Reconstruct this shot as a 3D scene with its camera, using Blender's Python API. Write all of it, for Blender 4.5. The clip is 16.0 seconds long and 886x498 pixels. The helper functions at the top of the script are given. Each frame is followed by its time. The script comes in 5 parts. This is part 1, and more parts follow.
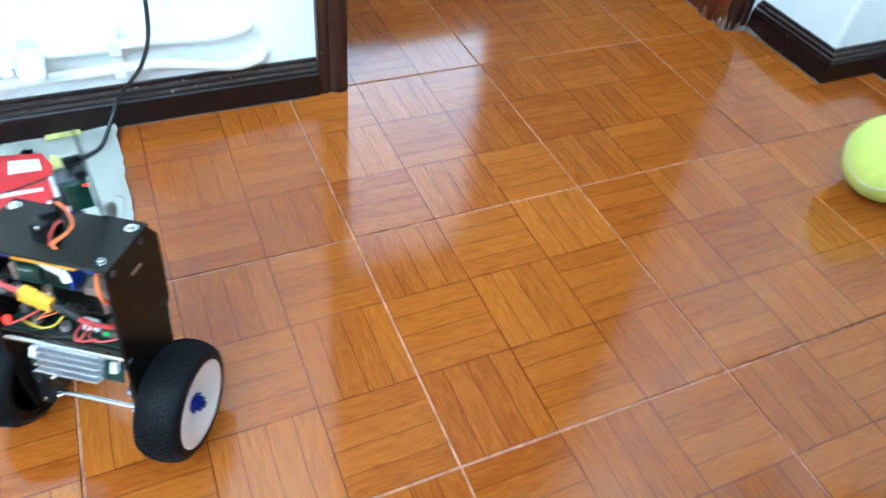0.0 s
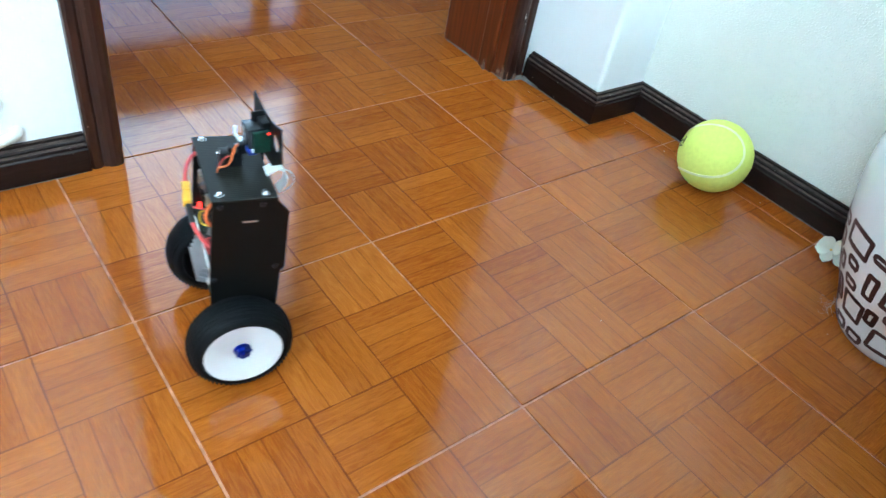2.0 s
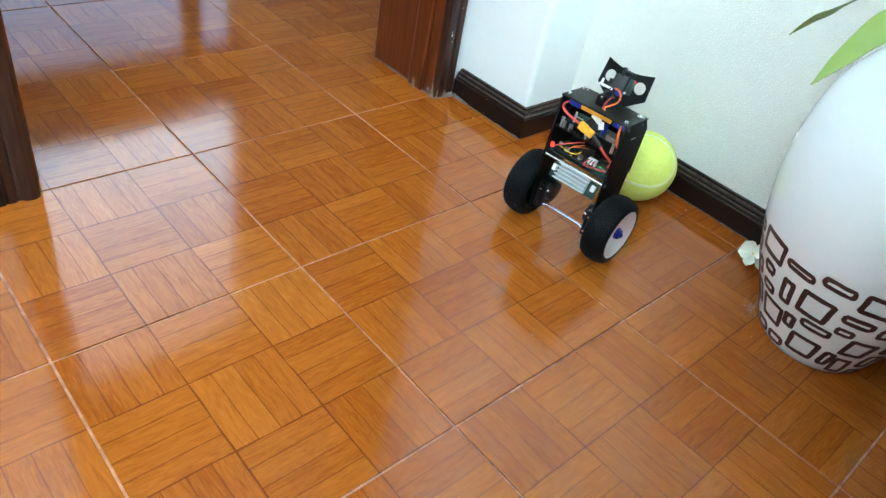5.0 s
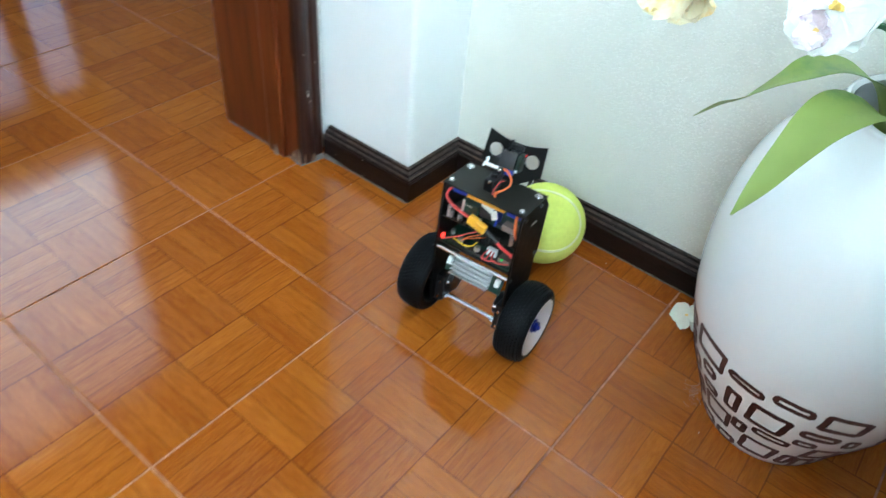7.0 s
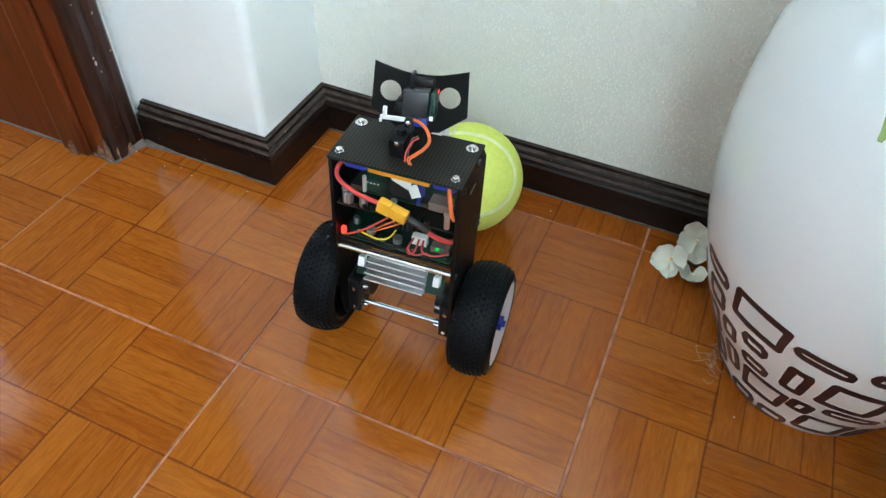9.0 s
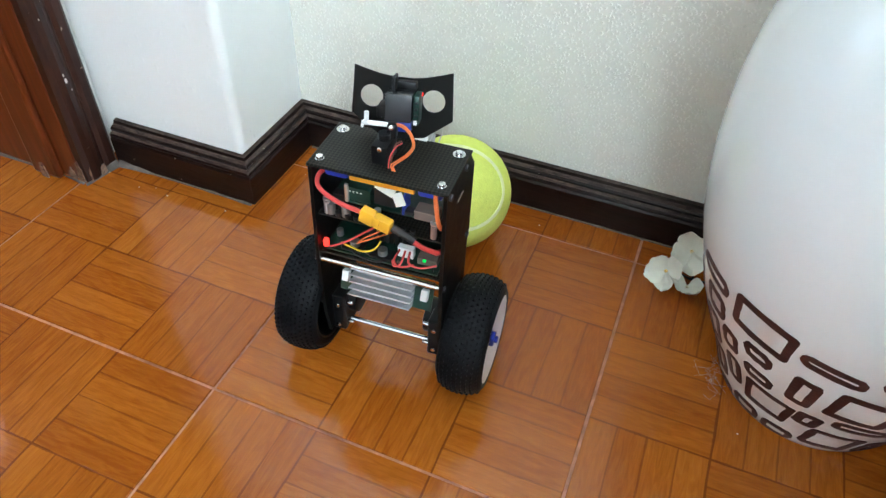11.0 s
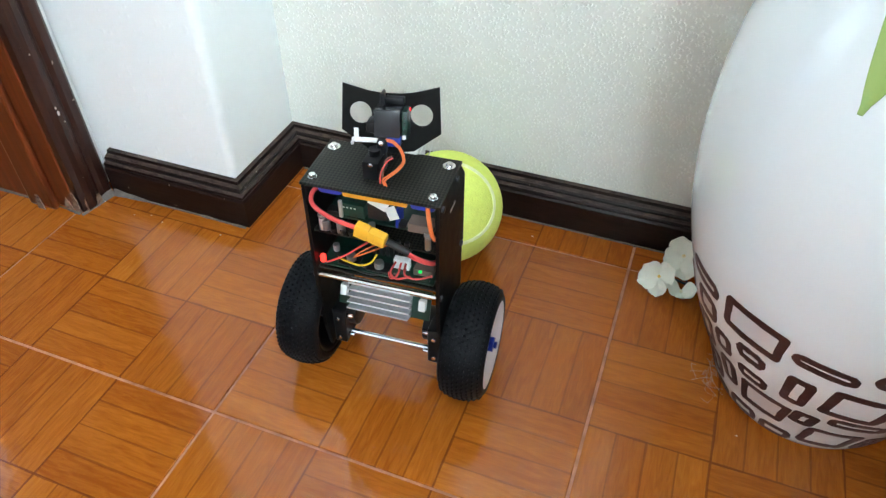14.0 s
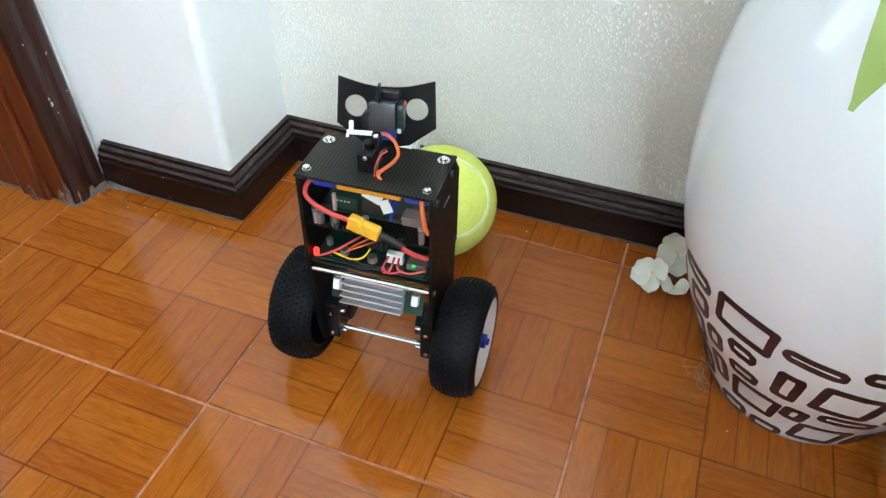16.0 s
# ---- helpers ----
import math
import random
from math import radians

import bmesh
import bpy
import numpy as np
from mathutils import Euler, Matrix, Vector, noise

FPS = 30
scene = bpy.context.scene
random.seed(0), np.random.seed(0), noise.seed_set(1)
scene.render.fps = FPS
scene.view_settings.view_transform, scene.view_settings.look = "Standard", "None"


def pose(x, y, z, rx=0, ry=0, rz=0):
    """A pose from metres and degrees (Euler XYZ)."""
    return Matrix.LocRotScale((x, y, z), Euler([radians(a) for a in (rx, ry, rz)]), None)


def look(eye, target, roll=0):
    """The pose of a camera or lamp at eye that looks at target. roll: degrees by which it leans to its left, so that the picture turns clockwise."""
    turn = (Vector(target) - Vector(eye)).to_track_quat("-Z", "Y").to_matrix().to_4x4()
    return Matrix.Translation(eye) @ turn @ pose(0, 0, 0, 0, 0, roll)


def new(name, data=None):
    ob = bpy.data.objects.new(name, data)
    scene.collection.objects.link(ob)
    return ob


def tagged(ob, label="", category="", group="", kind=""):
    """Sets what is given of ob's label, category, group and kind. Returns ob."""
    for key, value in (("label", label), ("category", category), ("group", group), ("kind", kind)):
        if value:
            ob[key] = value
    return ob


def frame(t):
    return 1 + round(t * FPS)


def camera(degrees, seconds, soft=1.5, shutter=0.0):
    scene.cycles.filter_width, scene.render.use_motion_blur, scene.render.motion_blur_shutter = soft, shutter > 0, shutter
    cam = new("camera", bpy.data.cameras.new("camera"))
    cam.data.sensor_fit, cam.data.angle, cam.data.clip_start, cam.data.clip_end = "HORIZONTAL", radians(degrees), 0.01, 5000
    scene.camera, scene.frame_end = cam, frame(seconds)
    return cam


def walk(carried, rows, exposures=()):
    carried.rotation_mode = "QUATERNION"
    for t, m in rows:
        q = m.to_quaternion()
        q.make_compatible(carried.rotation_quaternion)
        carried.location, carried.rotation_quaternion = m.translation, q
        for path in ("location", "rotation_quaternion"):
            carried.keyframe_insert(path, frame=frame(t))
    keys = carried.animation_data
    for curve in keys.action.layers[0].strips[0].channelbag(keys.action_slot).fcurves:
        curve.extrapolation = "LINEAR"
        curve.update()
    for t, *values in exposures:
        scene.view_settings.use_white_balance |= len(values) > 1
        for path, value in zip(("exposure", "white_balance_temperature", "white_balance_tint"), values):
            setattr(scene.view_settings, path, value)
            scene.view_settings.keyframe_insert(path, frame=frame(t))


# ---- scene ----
cam = camera(64.0, 16.0, soft=1.4, shutter=0.5)
PATH = [
    (0, (0.276, -0.855, 0.634), (-0.965, -0.195, -0.789), 6.9),
    (0.3, (0.291, -0.8412, 0.643), (-1.0044, -0.2008, -0.7398), 6.3),
    (0.5, (0.301, -0.832, 0.649), (-0.973, -0.137, -0.728), 5.9),
    (0.7, (0.2994, -0.822, 0.6458), (-0.9188, -0.0126, -0.7112), 7.98),
    (0.9, (0.2978, -0.812, 0.6426), (-0.8683, 0.1041, -0.6944), 10.06),
    (1, (0.297, -0.807, 0.641), (-0.854, 0.149, -0.686), 11.1),
    (1.2, (0.2962, -0.805, 0.6418), (-0.8297, 0.1956, -0.6736), 11.02),
    (1.5, (0.295, -0.802, 0.643), (-0.845, 0.206, -0.655), 10.9),
    (2, (0.297, -0.792, 0.65), (-0.815, 0.277, -0.623), 11.4),
    (2.5, (0.298, -0.783, 0.647), (-0.804, 0.313, -0.613), 11.5),
    (3, (0.296, -0.774, 0.651), (-0.757, 0.379, -0.599), 12.3),
    (5.5, (0.312, -0.756, 0.665), (-0.733, 0.444, -0.547), 11.4),
    (6, (0.296, -0.709, 0.667), (-0.699, 0.572, -0.503), 10.4),
    (6.5, (0.218, -0.602, 0.702), (-0.718, 0.639, -0.557), 8.0),
    (7, (0.158, -0.497, 0.742), (-0.705, 0.730, -0.581), 6.0),
    (7.5, (0.051, -0.360, 0.712), (-0.630, 0.910, -0.675), 2.8),
    (8, (-0.027, -0.296, 0.680), (-0.666, 0.943, -0.755), 1.8),
    (8.2, (-0.029, -0.296, 0.663), (-0.612, 0.978, -0.765), 2.4),
    (8.5, (-0.017, -0.285, 0.631), (-0.505, 0.993, -0.828), 5.7),
    (9, (0.000, -0.296, 0.589), (-0.515, 0.991, -0.853), 2.7),
    (11.5, (0.001, -0.282, 0.557), (-0.513, 1.078, -0.816), 2.0),
    (12, (0.002, -0.285, 0.558), (-0.516, 1.08, -0.81), 1.1),
    (12.5, (0.007, -0.281, 0.557), (-0.516, 1.078, -0.814), 0.1),
    (13, (0.012, -0.28, 0.555), (-0.509, 1.08, -0.816), 0.1),
    (13.5, (0.01, -0.281, 0.561), (-0.508, 1.085, -0.804), 0.1),
    (14, (0.01, -0.285, 0.561), (-0.518, 1.092, -0.79), -0.2),
    (14.5, (0.009, -0.285, 0.563), (-0.512, 1.087, -0.795), 0.4),
    (15, (0.008, -0.289, 0.561), (-0.505, 1.087, -0.796), 0.7),
    (15.5, (0.01, -0.288, 0.559), (-0.502, 1.089, -0.799), 0.6),
    (16, (0.012, -0.286, 0.56), (-0.501, 1.089, -0.799), 0.6),
]
EXPOSURES = [(0, 0.58, 4950, -5), (3.0, 0.50, 5400, -5), (5.5, 0.58, 5550, -4), (7.0, 0.42, 5600, -2), (8.5, 0.27, 5900, 2), (9.0, 0.27, 5950, 3), (11.5, 0.41, 6100, 6), (16, 0.47, 6100, 6)]
walk(cam, [(t, look(eye, target, roll)) for t, eye, target, roll in PATH], EXPOSURES)

# ---- light ----
world = bpy.data.worlds.new("world")
scene.world = world
world.use_nodes = True
wn = world.node_tree.nodes
sky = wn.new("ShaderNodeTexSky")
sky.sky_type, sky.sun_disc = "NISHITA", False
sky.sun_elevation, sky.sun_rotation = radians(38), radians(200)
world.node_tree.links.new(sky.outputs[0], wn["Background"].inputs[0])
wn["Background"].inputs[1].default_value = 0.1
# SKY_SOUTH and SKY_EAST drive glowing panels behind two unseen, added windows
SKY_SOUTH, SKY_EAST, SKY_HALL, GROUND_HALL = 20.0, 14.5, 4.3, 1.3


# ---- materials ----
def mat(name, base, rough=0.5, metal=0.0, vary=0.15, scale=40.0, bump=0.0, bump_scale=200.0, spec=0.5, stain=None, stain_scale=8.0, stain_at=0.6, coat=0.0, rand=0.0, transmission=0.0):
    """A plain surface with two scales of variation, optional stains and fine relief."""
    m = bpy.data.materials.new(name)
    m.use_nodes = True
    nt = m.node_tree
    p = nt.nodes["Principled BSDF"]
    p.inputs["Roughness"].default_value = rough
    p.inputs["Metallic"].default_value = metal
    p.inputs["Specular IOR Level"].default_value = spec
    p.inputs["Coat Weight"].default_value = coat
    p.inputs["Transmission Weight"].default_value = transmission
    co = nt.nodes.new("ShaderNodeTexCoord")
    n1 = nt.nodes.new("ShaderNodeTexNoise")
    n1.inputs["Scale"].default_value, n1.inputs["Detail"].default_value = scale, 6
    nt.links.new(co.outputs["Object"], n1.inputs["Vector"])
    ramp = nt.nodes.new("ShaderNodeMapRange")
    ramp.inputs[1].default_value, ramp.inputs[2].default_value = 0.3, 0.7
    ramp.inputs[3].default_value, ramp.inputs[4].default_value = 1 - vary, 1 + vary
    nt.links.new(n1.outputs[0], ramp.inputs[0])
    mul = nt.nodes.new("ShaderNodeMix")
    mul.data_type, mul.blend_type = "RGBA", "MULTIPLY"
    mul.inputs[0].default_value = 1
    mul.inputs[6].default_value = (*base, 1)
    nt.links.new(ramp.outputs[0], mul.inputs[7])
    out = mul.outputs[2]
    if stain:
        n2 = nt.nodes.new("ShaderNodeTexNoise")
        n2.inputs["Scale"].default_value, n2.inputs["Detail"].default_value, n2.inputs["Roughness"].default_value = stain_scale, 8, 0.7
        nt.links.new(co.outputs["Object"], n2.inputs["Vector"])
        r2 = nt.nodes.new("ShaderNodeMapRange")
        r2.inputs[1].default_value, r2.inputs[2].default_value = stain_at, stain_at + 0.12
        nt.links.new(n2.outputs[0], r2.inputs[0])
        mx = nt.nodes.new("ShaderNodeMix")
        mx.data_type = "RGBA"
        nt.links.new(r2.outputs[0], mx.inputs[0])
        nt.links.new(out, mx.inputs[6])
        mx.inputs[7].default_value = (*stain, 1)
        out = mx.outputs[2]
    nt.links.new(out, p.inputs["Base Color"])
    rr = nt.nodes.new("ShaderNodeMapRange")
    rr.inputs[3].default_value, rr.inputs[4].default_value = rough * 0.75, min(1, rough * 1.25)
    nt.links.new(n1.outputs[0], rr.inputs[0])
    nt.links.new(rr.outputs[0], p.inputs["Roughness"])
    if bump:
        n3 = nt.nodes.new("ShaderNodeTexNoise")
        n3.inputs["Scale"].default_value, n3.inputs["Detail"].default_value = bump_scale, 4
        nt.links.new(co.outputs["Object"], n3.inputs["Vector"])
        b = nt.nodes.new("ShaderNodeBump")
        b.inputs["Strength"].default_value, b.inputs["Distance"].default_value = 1.0, bump
        nt.links.new(n3.outputs[0], b.inputs["Height"])
        nt.links.new(b.outputs[0], p.inputs["Normal"])
    return m


def glow(name, colour, strength, fall=None):
    """A surface that gives off light; fall: heights between which it dims to a quarter."""
    m = bpy.data.materials.new(name)
    m.use_nodes = True
    nt = m.node_tree
    nt.nodes.remove(nt.nodes["Principled BSDF"])
    e = nt.nodes.new("ShaderNodeEmission")
    e.inputs[0].default_value, e.inputs[1].default_value = (*colour, 1), strength
    nt.links.new(e.outputs[0], nt.nodes["Material Output"].inputs[0])
    if fall:
        geo, sep, mr = nt.nodes.new("ShaderNodeNewGeometry"), nt.nodes.new("ShaderNodeSeparateXYZ"), nt.nodes.new("ShaderNodeMapRange")
        nt.links.new(geo.outputs["Position"], sep.inputs[0]), nt.links.new(sep.outputs[2], mr.inputs[0])
        for k, v in enumerate((fall[0], fall[1], strength, strength * 0.25)):
            mr.inputs[k + 1].default_value = v
        nt.links.new(mr.outputs[0], e.inputs[1])
    return m


T = 0.33          # floor tile


def tile_material():
    """Glazed tile with a printed basket-weave of four-strip oak blocks, three blocks a side."""
    m = bpy.data.materials.new("parquet_print_tile")
    m.use_nodes = True
    nt = m.node_tree
    L, N = nt.links.new, nt.nodes.new
    p = nt.nodes["Principled BSDF"]

    def math_(op, a, b=0.0, c=0.0):
        n = N("ShaderNodeMath")
        n.operation = op
        for k, v in enumerate((a, b, c)):
            if isinstance(v, (int, float)):
                n.inputs[k].default_value = v
            else:
                L(v, n.inputs[k])
        return n.outputs[0]

    geo = N("ShaderNodeNewGeometry")
    sep = N("ShaderNodeSeparateXYZ")
    wob = N("ShaderNodeTexNoise")
    wob.inputs["Scale"].default_value = 9
    L(geo.outputs["Position"], wob.inputs["Vector"])
    L(geo.outputs["Position"], sep.inputs[0])
    wv = math_("MULTIPLY", math_("SUBTRACT", wob.outputs[0], 0.5), 0.004)
    x = math_("ADD", math_("DIVIDE", math_("ADD", sep.outputs[0], wv), T / 3), 300.0)
    y = math_("ADD", math_("DIVIDE", math_("ADD", sep.outputs[1], wv), T / 3), 300.0)
    ix, iy = math_("FLOOR", x), math_("FLOOR", y)
    fx, fy = math_("FRACT", x), math_("FRACT", y)
    odd = math_("MODULO", math_("ADD", ix, iy), 2.0)      # odd blocks run along x
    across = math_("ADD", math_("MULTIPLY", odd, fy), math_("MULTIPLY", math_("SUBTRACT", 1.0, odd), fx))
    along = math_("ADD", math_("MULTIPLY", odd, fx), math_("MULTIPLY", math_("SUBTRACT", 1.0, odd), fy))
    s = math_("MULTIPLY", across, 4.0)
    sid, sf = math_("FLOOR", s), math_("FRACT", s)
    d_strip = math_("DIVIDE", math_("MINIMUM", sf, math_("SUBTRACT", 1.0, sf)), 4.0)
    d_block = math_("MINIMUM", math_("MINIMUM", fx, math_("SUBTRACT", 1.0, fx)), math_("MINIMUM", fy, math_("SUBTRACT", 1.0, fy)))
    # strip tone
    comb = N("ShaderNodeCombineXYZ")
    L(ix, comb.inputs[0]), L(iy, comb.inputs[1]), L(sid, comb.inputs[2])
    white = N("ShaderNodeTexWhiteNoise")
    L(comb.outputs[0], white.inputs["Vector"])
    comb2 = N("ShaderNodeCombineXYZ")
    L(ix, comb2.inputs[0]), L(iy, comb2.inputs[1])
    white2 = N("ShaderNodeTexWhiteNoise")
    L(comb2.outputs[0], white2.inputs["Vector"])
    # grain, stretched along the strip
    gv = N("ShaderNodeCombineXYZ")
    L(math_("ADD", math_("MULTIPLY", along, 1.3), math_("MULTIPLY", white.outputs[0], 50.0)), gv.inputs[0])
    L(math_("MULTIPLY", s, 2.2), gv.inputs[1])
    L(math_("ADD", math_("MULTIPLY", ix, 3.7), math_("MULTIPLY", iy, 9.1)), gv.inputs[2])
    grain = N("ShaderNodeTexNoise")
    grain.inputs["Scale"].default_value, grain.inputs["Detail"].default_value, grain.inputs["Distortion"].default_value = 2.4, 8, 1.2
    L(gv.outputs[0], grain.inputs["Vector"])
    fine = N("ShaderNodeTexNoise")
    fine.inputs["Scale"].default_value, fine.inputs["Detail"].default_value = 9.0, 5
    gv2 = N("ShaderNodeVectorMath")
    gv2.operation = "MULTIPLY"
    gv2.inputs[1].default_value = (0.6, 4.0, 1.0)
    L(gv.outputs[0], gv2.inputs[0]), L(gv2.outputs[0], fine.inputs["Vector"])
    tone = math_("ADD", math_("MULTIPLY", white.outputs[0], 0.22), math_("ADD", math_("MULTIPLY", white2.outputs[0], 0.2), math_("MULTIPLY", grain.outputs[0], 0.9)))
    tone = math_("ADD", math_("SUBTRACT", tone, 0.40), math_("MULTIPLY", math_("SUBTRACT", fine.outputs[0], 0.5), 0.62))
    ramp = N("ShaderNodeValToRGB")
    e = ramp.color_ramp.elements
    e[0].position, e[0].color = 0.0, (0.265, 0.059, 0.0055, 1)
    e[1].position, e[1].color = 1.0, (0.545, 0.197, 0.028, 1)
    mid = e.new(0.5)
    mid.color = (0.405, 0.119, 0.0125, 1)
    L(tone, ramp.inputs[0])
    # joints of the print
    jn = N("ShaderNodeTexNoise")
    jn.inputs["Scale"].default_value = 30
    L(geo.outputs["Position"], jn.inputs["Vector"])
    w1 = math_("MULTIPLY", jn.outputs[0], 0.016)
    strip_line = math_("LESS_THAN", d_strip, w1)
    block_line = math_("LESS_THAN", d_block, math_("MULTIPLY", jn.outputs[0], 0.018))
    line = math_("MINIMUM", math_("ADD", math_("MULTIPLY", strip_line, 0.52), math_("MULTIPLY", block_line, 0.70)), 0.8)
    mx = N("ShaderNodeMix")
    mx.data_type = "RGBA"
    L(line, mx.inputs[0]), L(ramp.outputs[0], mx.inputs[6])
    mx.inputs[7].default_value = (0.13, 0.026, 0.005, 1)
    # worn, dusty haze on the glaze
    dust = N("ShaderNodeTexNoise")
    dust.inputs["Scale"].default_value, dust.inputs["Detail"].default_value = 3.0, 9
    L(geo.outputs["Position"], dust.inputs["Vector"])
    L(mx.outputs[2], p.inputs["Base Color"])
    rr = N("ShaderNodeMapRange")
    rr.inputs[1].default_value, rr.inputs[2].default_value, rr.inputs[3].default_value, rr.inputs[4].default_value = 0.35, 0.7, 0.065, 0.135
    scr = N("ShaderNodeTexNoise")
    scr.inputs["Scale"].default_value, scr.inputs["Detail"].default_value, scr.inputs["Distortion"].default_value = 55, 6, 2.5
    L(geo.outputs["Position"], scr.inputs["Vector"])
    L(dust.outputs[0], rr.inputs[0]), L(math_("ADD", rr.outputs[0], math_("MULTIPLY", math_("SUBTRACT", scr.outputs[0], 0.45), 0.12)), p.inputs["Roughness"])
    p.inputs["Specular IOR Level"].default_value = 0.5
    # the glaze waves a little and dips at the joints
    wave = N("ShaderNodeTexNoise")
    wave.inputs["Scale"].default_value, wave.inputs["Detail"].default_value = 14, 3
    L(geo.outputs["Position"], wave.inputs["Vector"])
    pit = N("ShaderNodeTexNoise")
    pit.inputs["Scale"].default_value, pit.inputs["Detail"].default_value = 170, 4
    L(geo.outputs["Position"], pit.inputs["Vector"])
    h = math_("SUBTRACT", math_("ADD", math_("MULTIPLY", wave.outputs[0], 1.1), math_("MULTIPLY", pit.outputs[0], 0.20)), math_("MULTIPLY", line, 0.25))
    b = N("ShaderNodeBump")
    b.inputs["Strength"].default_value, b.inputs["Distance"].default_value = 0.55, 0.0007
    L(h, b.inputs["Height"]), L(b.outputs[0], p.inputs["Normal"])
    return m


def wood_material(name, dark, light, rough, scale=(1, 1, 12), spec=0.5, chips=None):
    """Stained, varnished wood; the grain runs along z, or along the object's long axis by scale."""
    m = bpy.data.materials.new(name)
    m.use_nodes = True
    nt = m.node_tree
    p = nt.nodes["Principled BSDF"]
    geo = nt.nodes.new("ShaderNodeNewGeometry")
    mp = nt.nodes.new("ShaderNodeMapping")
    mp.inputs["Scale"].default_value = scale
    nt.links.new(geo.outputs["Position"], mp.inputs[0])
    n = nt.nodes.new("ShaderNodeTexNoise")
    n.inputs["Scale"].default_value, n.inputs["Detail"].default_value, n.inputs["Distortion"].default_value = 3, 9, 0.8
    nt.links.new(mp.outputs[0], n.inputs["Vector"])
    r = nt.nodes.new("ShaderNodeValToRGB")
    e = r.color_ramp.elements
    e[0].position, e[0].color, e[1].position, e[1].color = 0.3, (*dark, 1), 0.7, (*light, 1)
    nt.links.new(n.outputs[0], r.inputs[0])
    out = r.outputs[0]
    if chips:
        c = nt.nodes.new("ShaderNodeTexNoise")
        c.inputs["Scale"].default_value, c.inputs["Detail"].default_value = 95, 3
        nt.links.new(geo.outputs["Position"], c.inputs["Vector"])
        mr = nt.nodes.new("ShaderNodeMapRange")
        mr.inputs[1].default_value, mr.inputs[2].default_value = 0.73, 0.75
        nt.links.new(c.outputs[0], mr.inputs[0])
        mx = nt.nodes.new("ShaderNodeMix")
        mx.data_type = "RGBA"
        nt.links.new(mr.outputs[0], mx.inputs[0])
        nt.links.new(out, mx.inputs[6])
        mx.inputs[7].default_value = (*chips, 1)
        out = mx.outputs[2]
    nt.links.new(out, p.inputs["Base Color"])
    p.inputs["Roughness"].default_value = rough
    p.inputs["Specular IOR Level"].default_value = spec
    b = nt.nodes.new("ShaderNodeBump")
    b.inputs["Strength"].default_value, b.inputs["Distance"].default_value = 0.6, 0.0006
    nt.links.new(n.outputs[0], b.inputs["Height"])
    nt.links.new(b.outputs[0], p.inputs["Normal"])
    return m


def plaster_material(name, colour, dabs, depth, bare):
    """Paint over plaster stippled with small raised dabs; bare: the share left smooth."""
    m = mat(name, colour, 0.85, vary=0.03, scale=5, spec=0.25)
    nt = m.node_tree
    L, N = nt.links.new, nt.nodes.new
    geo = N("ShaderNodeNewGeometry")
    warp = N("ShaderNodeTexNoise")
    warp.inputs["Scale"].default_value, warp.inputs["Detail"].default_value = 90, 2
    L(geo.outputs["Position"], warp.inputs["Vector"])
    bend = N("ShaderNodeVectorMath")
    bend.operation = "MULTIPLY_ADD"
    bend.inputs[1].default_value = (0.006, 0.006, 0.006)
    L(warp.outputs[1], bend.inputs[0]), L(geo.outputs["Position"], bend.inputs[2])
    dab = N("ShaderNodeTexVoronoi")
    dab.feature = "SMOOTH_F1"
    dab.inputs["Scale"].default_value, dab.inputs["Smoothness"].default_value = dabs, 0.4
    L(bend.outputs[0], dab.inputs["Vector"])
    top = N("ShaderNodeMapRange")
    top.interpolation_type = "SMOOTHSTEP"
    for k, v in enumerate((0.55, 0.05, 0.0, 1.0)):
        top.inputs[k + 1].default_value = v
    L(dab.outputs["Distance"], top.inputs[0])
    where = N("ShaderNodeTexNoise")
    where.inputs["Scale"].default_value, where.inputs["Detail"].default_value = dabs * 0.6, 2
    L(geo.outputs["Position"], where.inputs["Vector"])
    mask = N("ShaderNodeMapRange")
    mask.inputs[1].default_value, mask.inputs[2].default_value = bare, bare + 0.25
    L(where.outputs[0], mask.inputs[0])
    both = N("ShaderNodeMath")
    both.operation = "MULTIPLY"
    L(top.outputs[0], both.inputs[0]), L(mask.outputs[0], both.inputs[1])
    swell = N("ShaderNodeTexNoise")
    swell.inputs["Scale"].default_value = 18
    L(geo.outputs["Position"], swell.inputs["Vector"])
    a = N("ShaderNodeMath")
    a.operation = "MULTIPLY_ADD"
    L(swell.outputs[0], a.inputs[0]), L(both.outputs[0], a.inputs[2])
    a.inputs[1].default_value = 0.6
    b = N("ShaderNodeBump")
    b.inputs["Strength"].default_value, b.inputs["Distance"].default_value = 1.0, depth
    L(a.outputs[0], b.inputs["Height"]), L(b.outputs[0], nt.nodes["Principled BSDF"].inputs["Normal"])
    return m


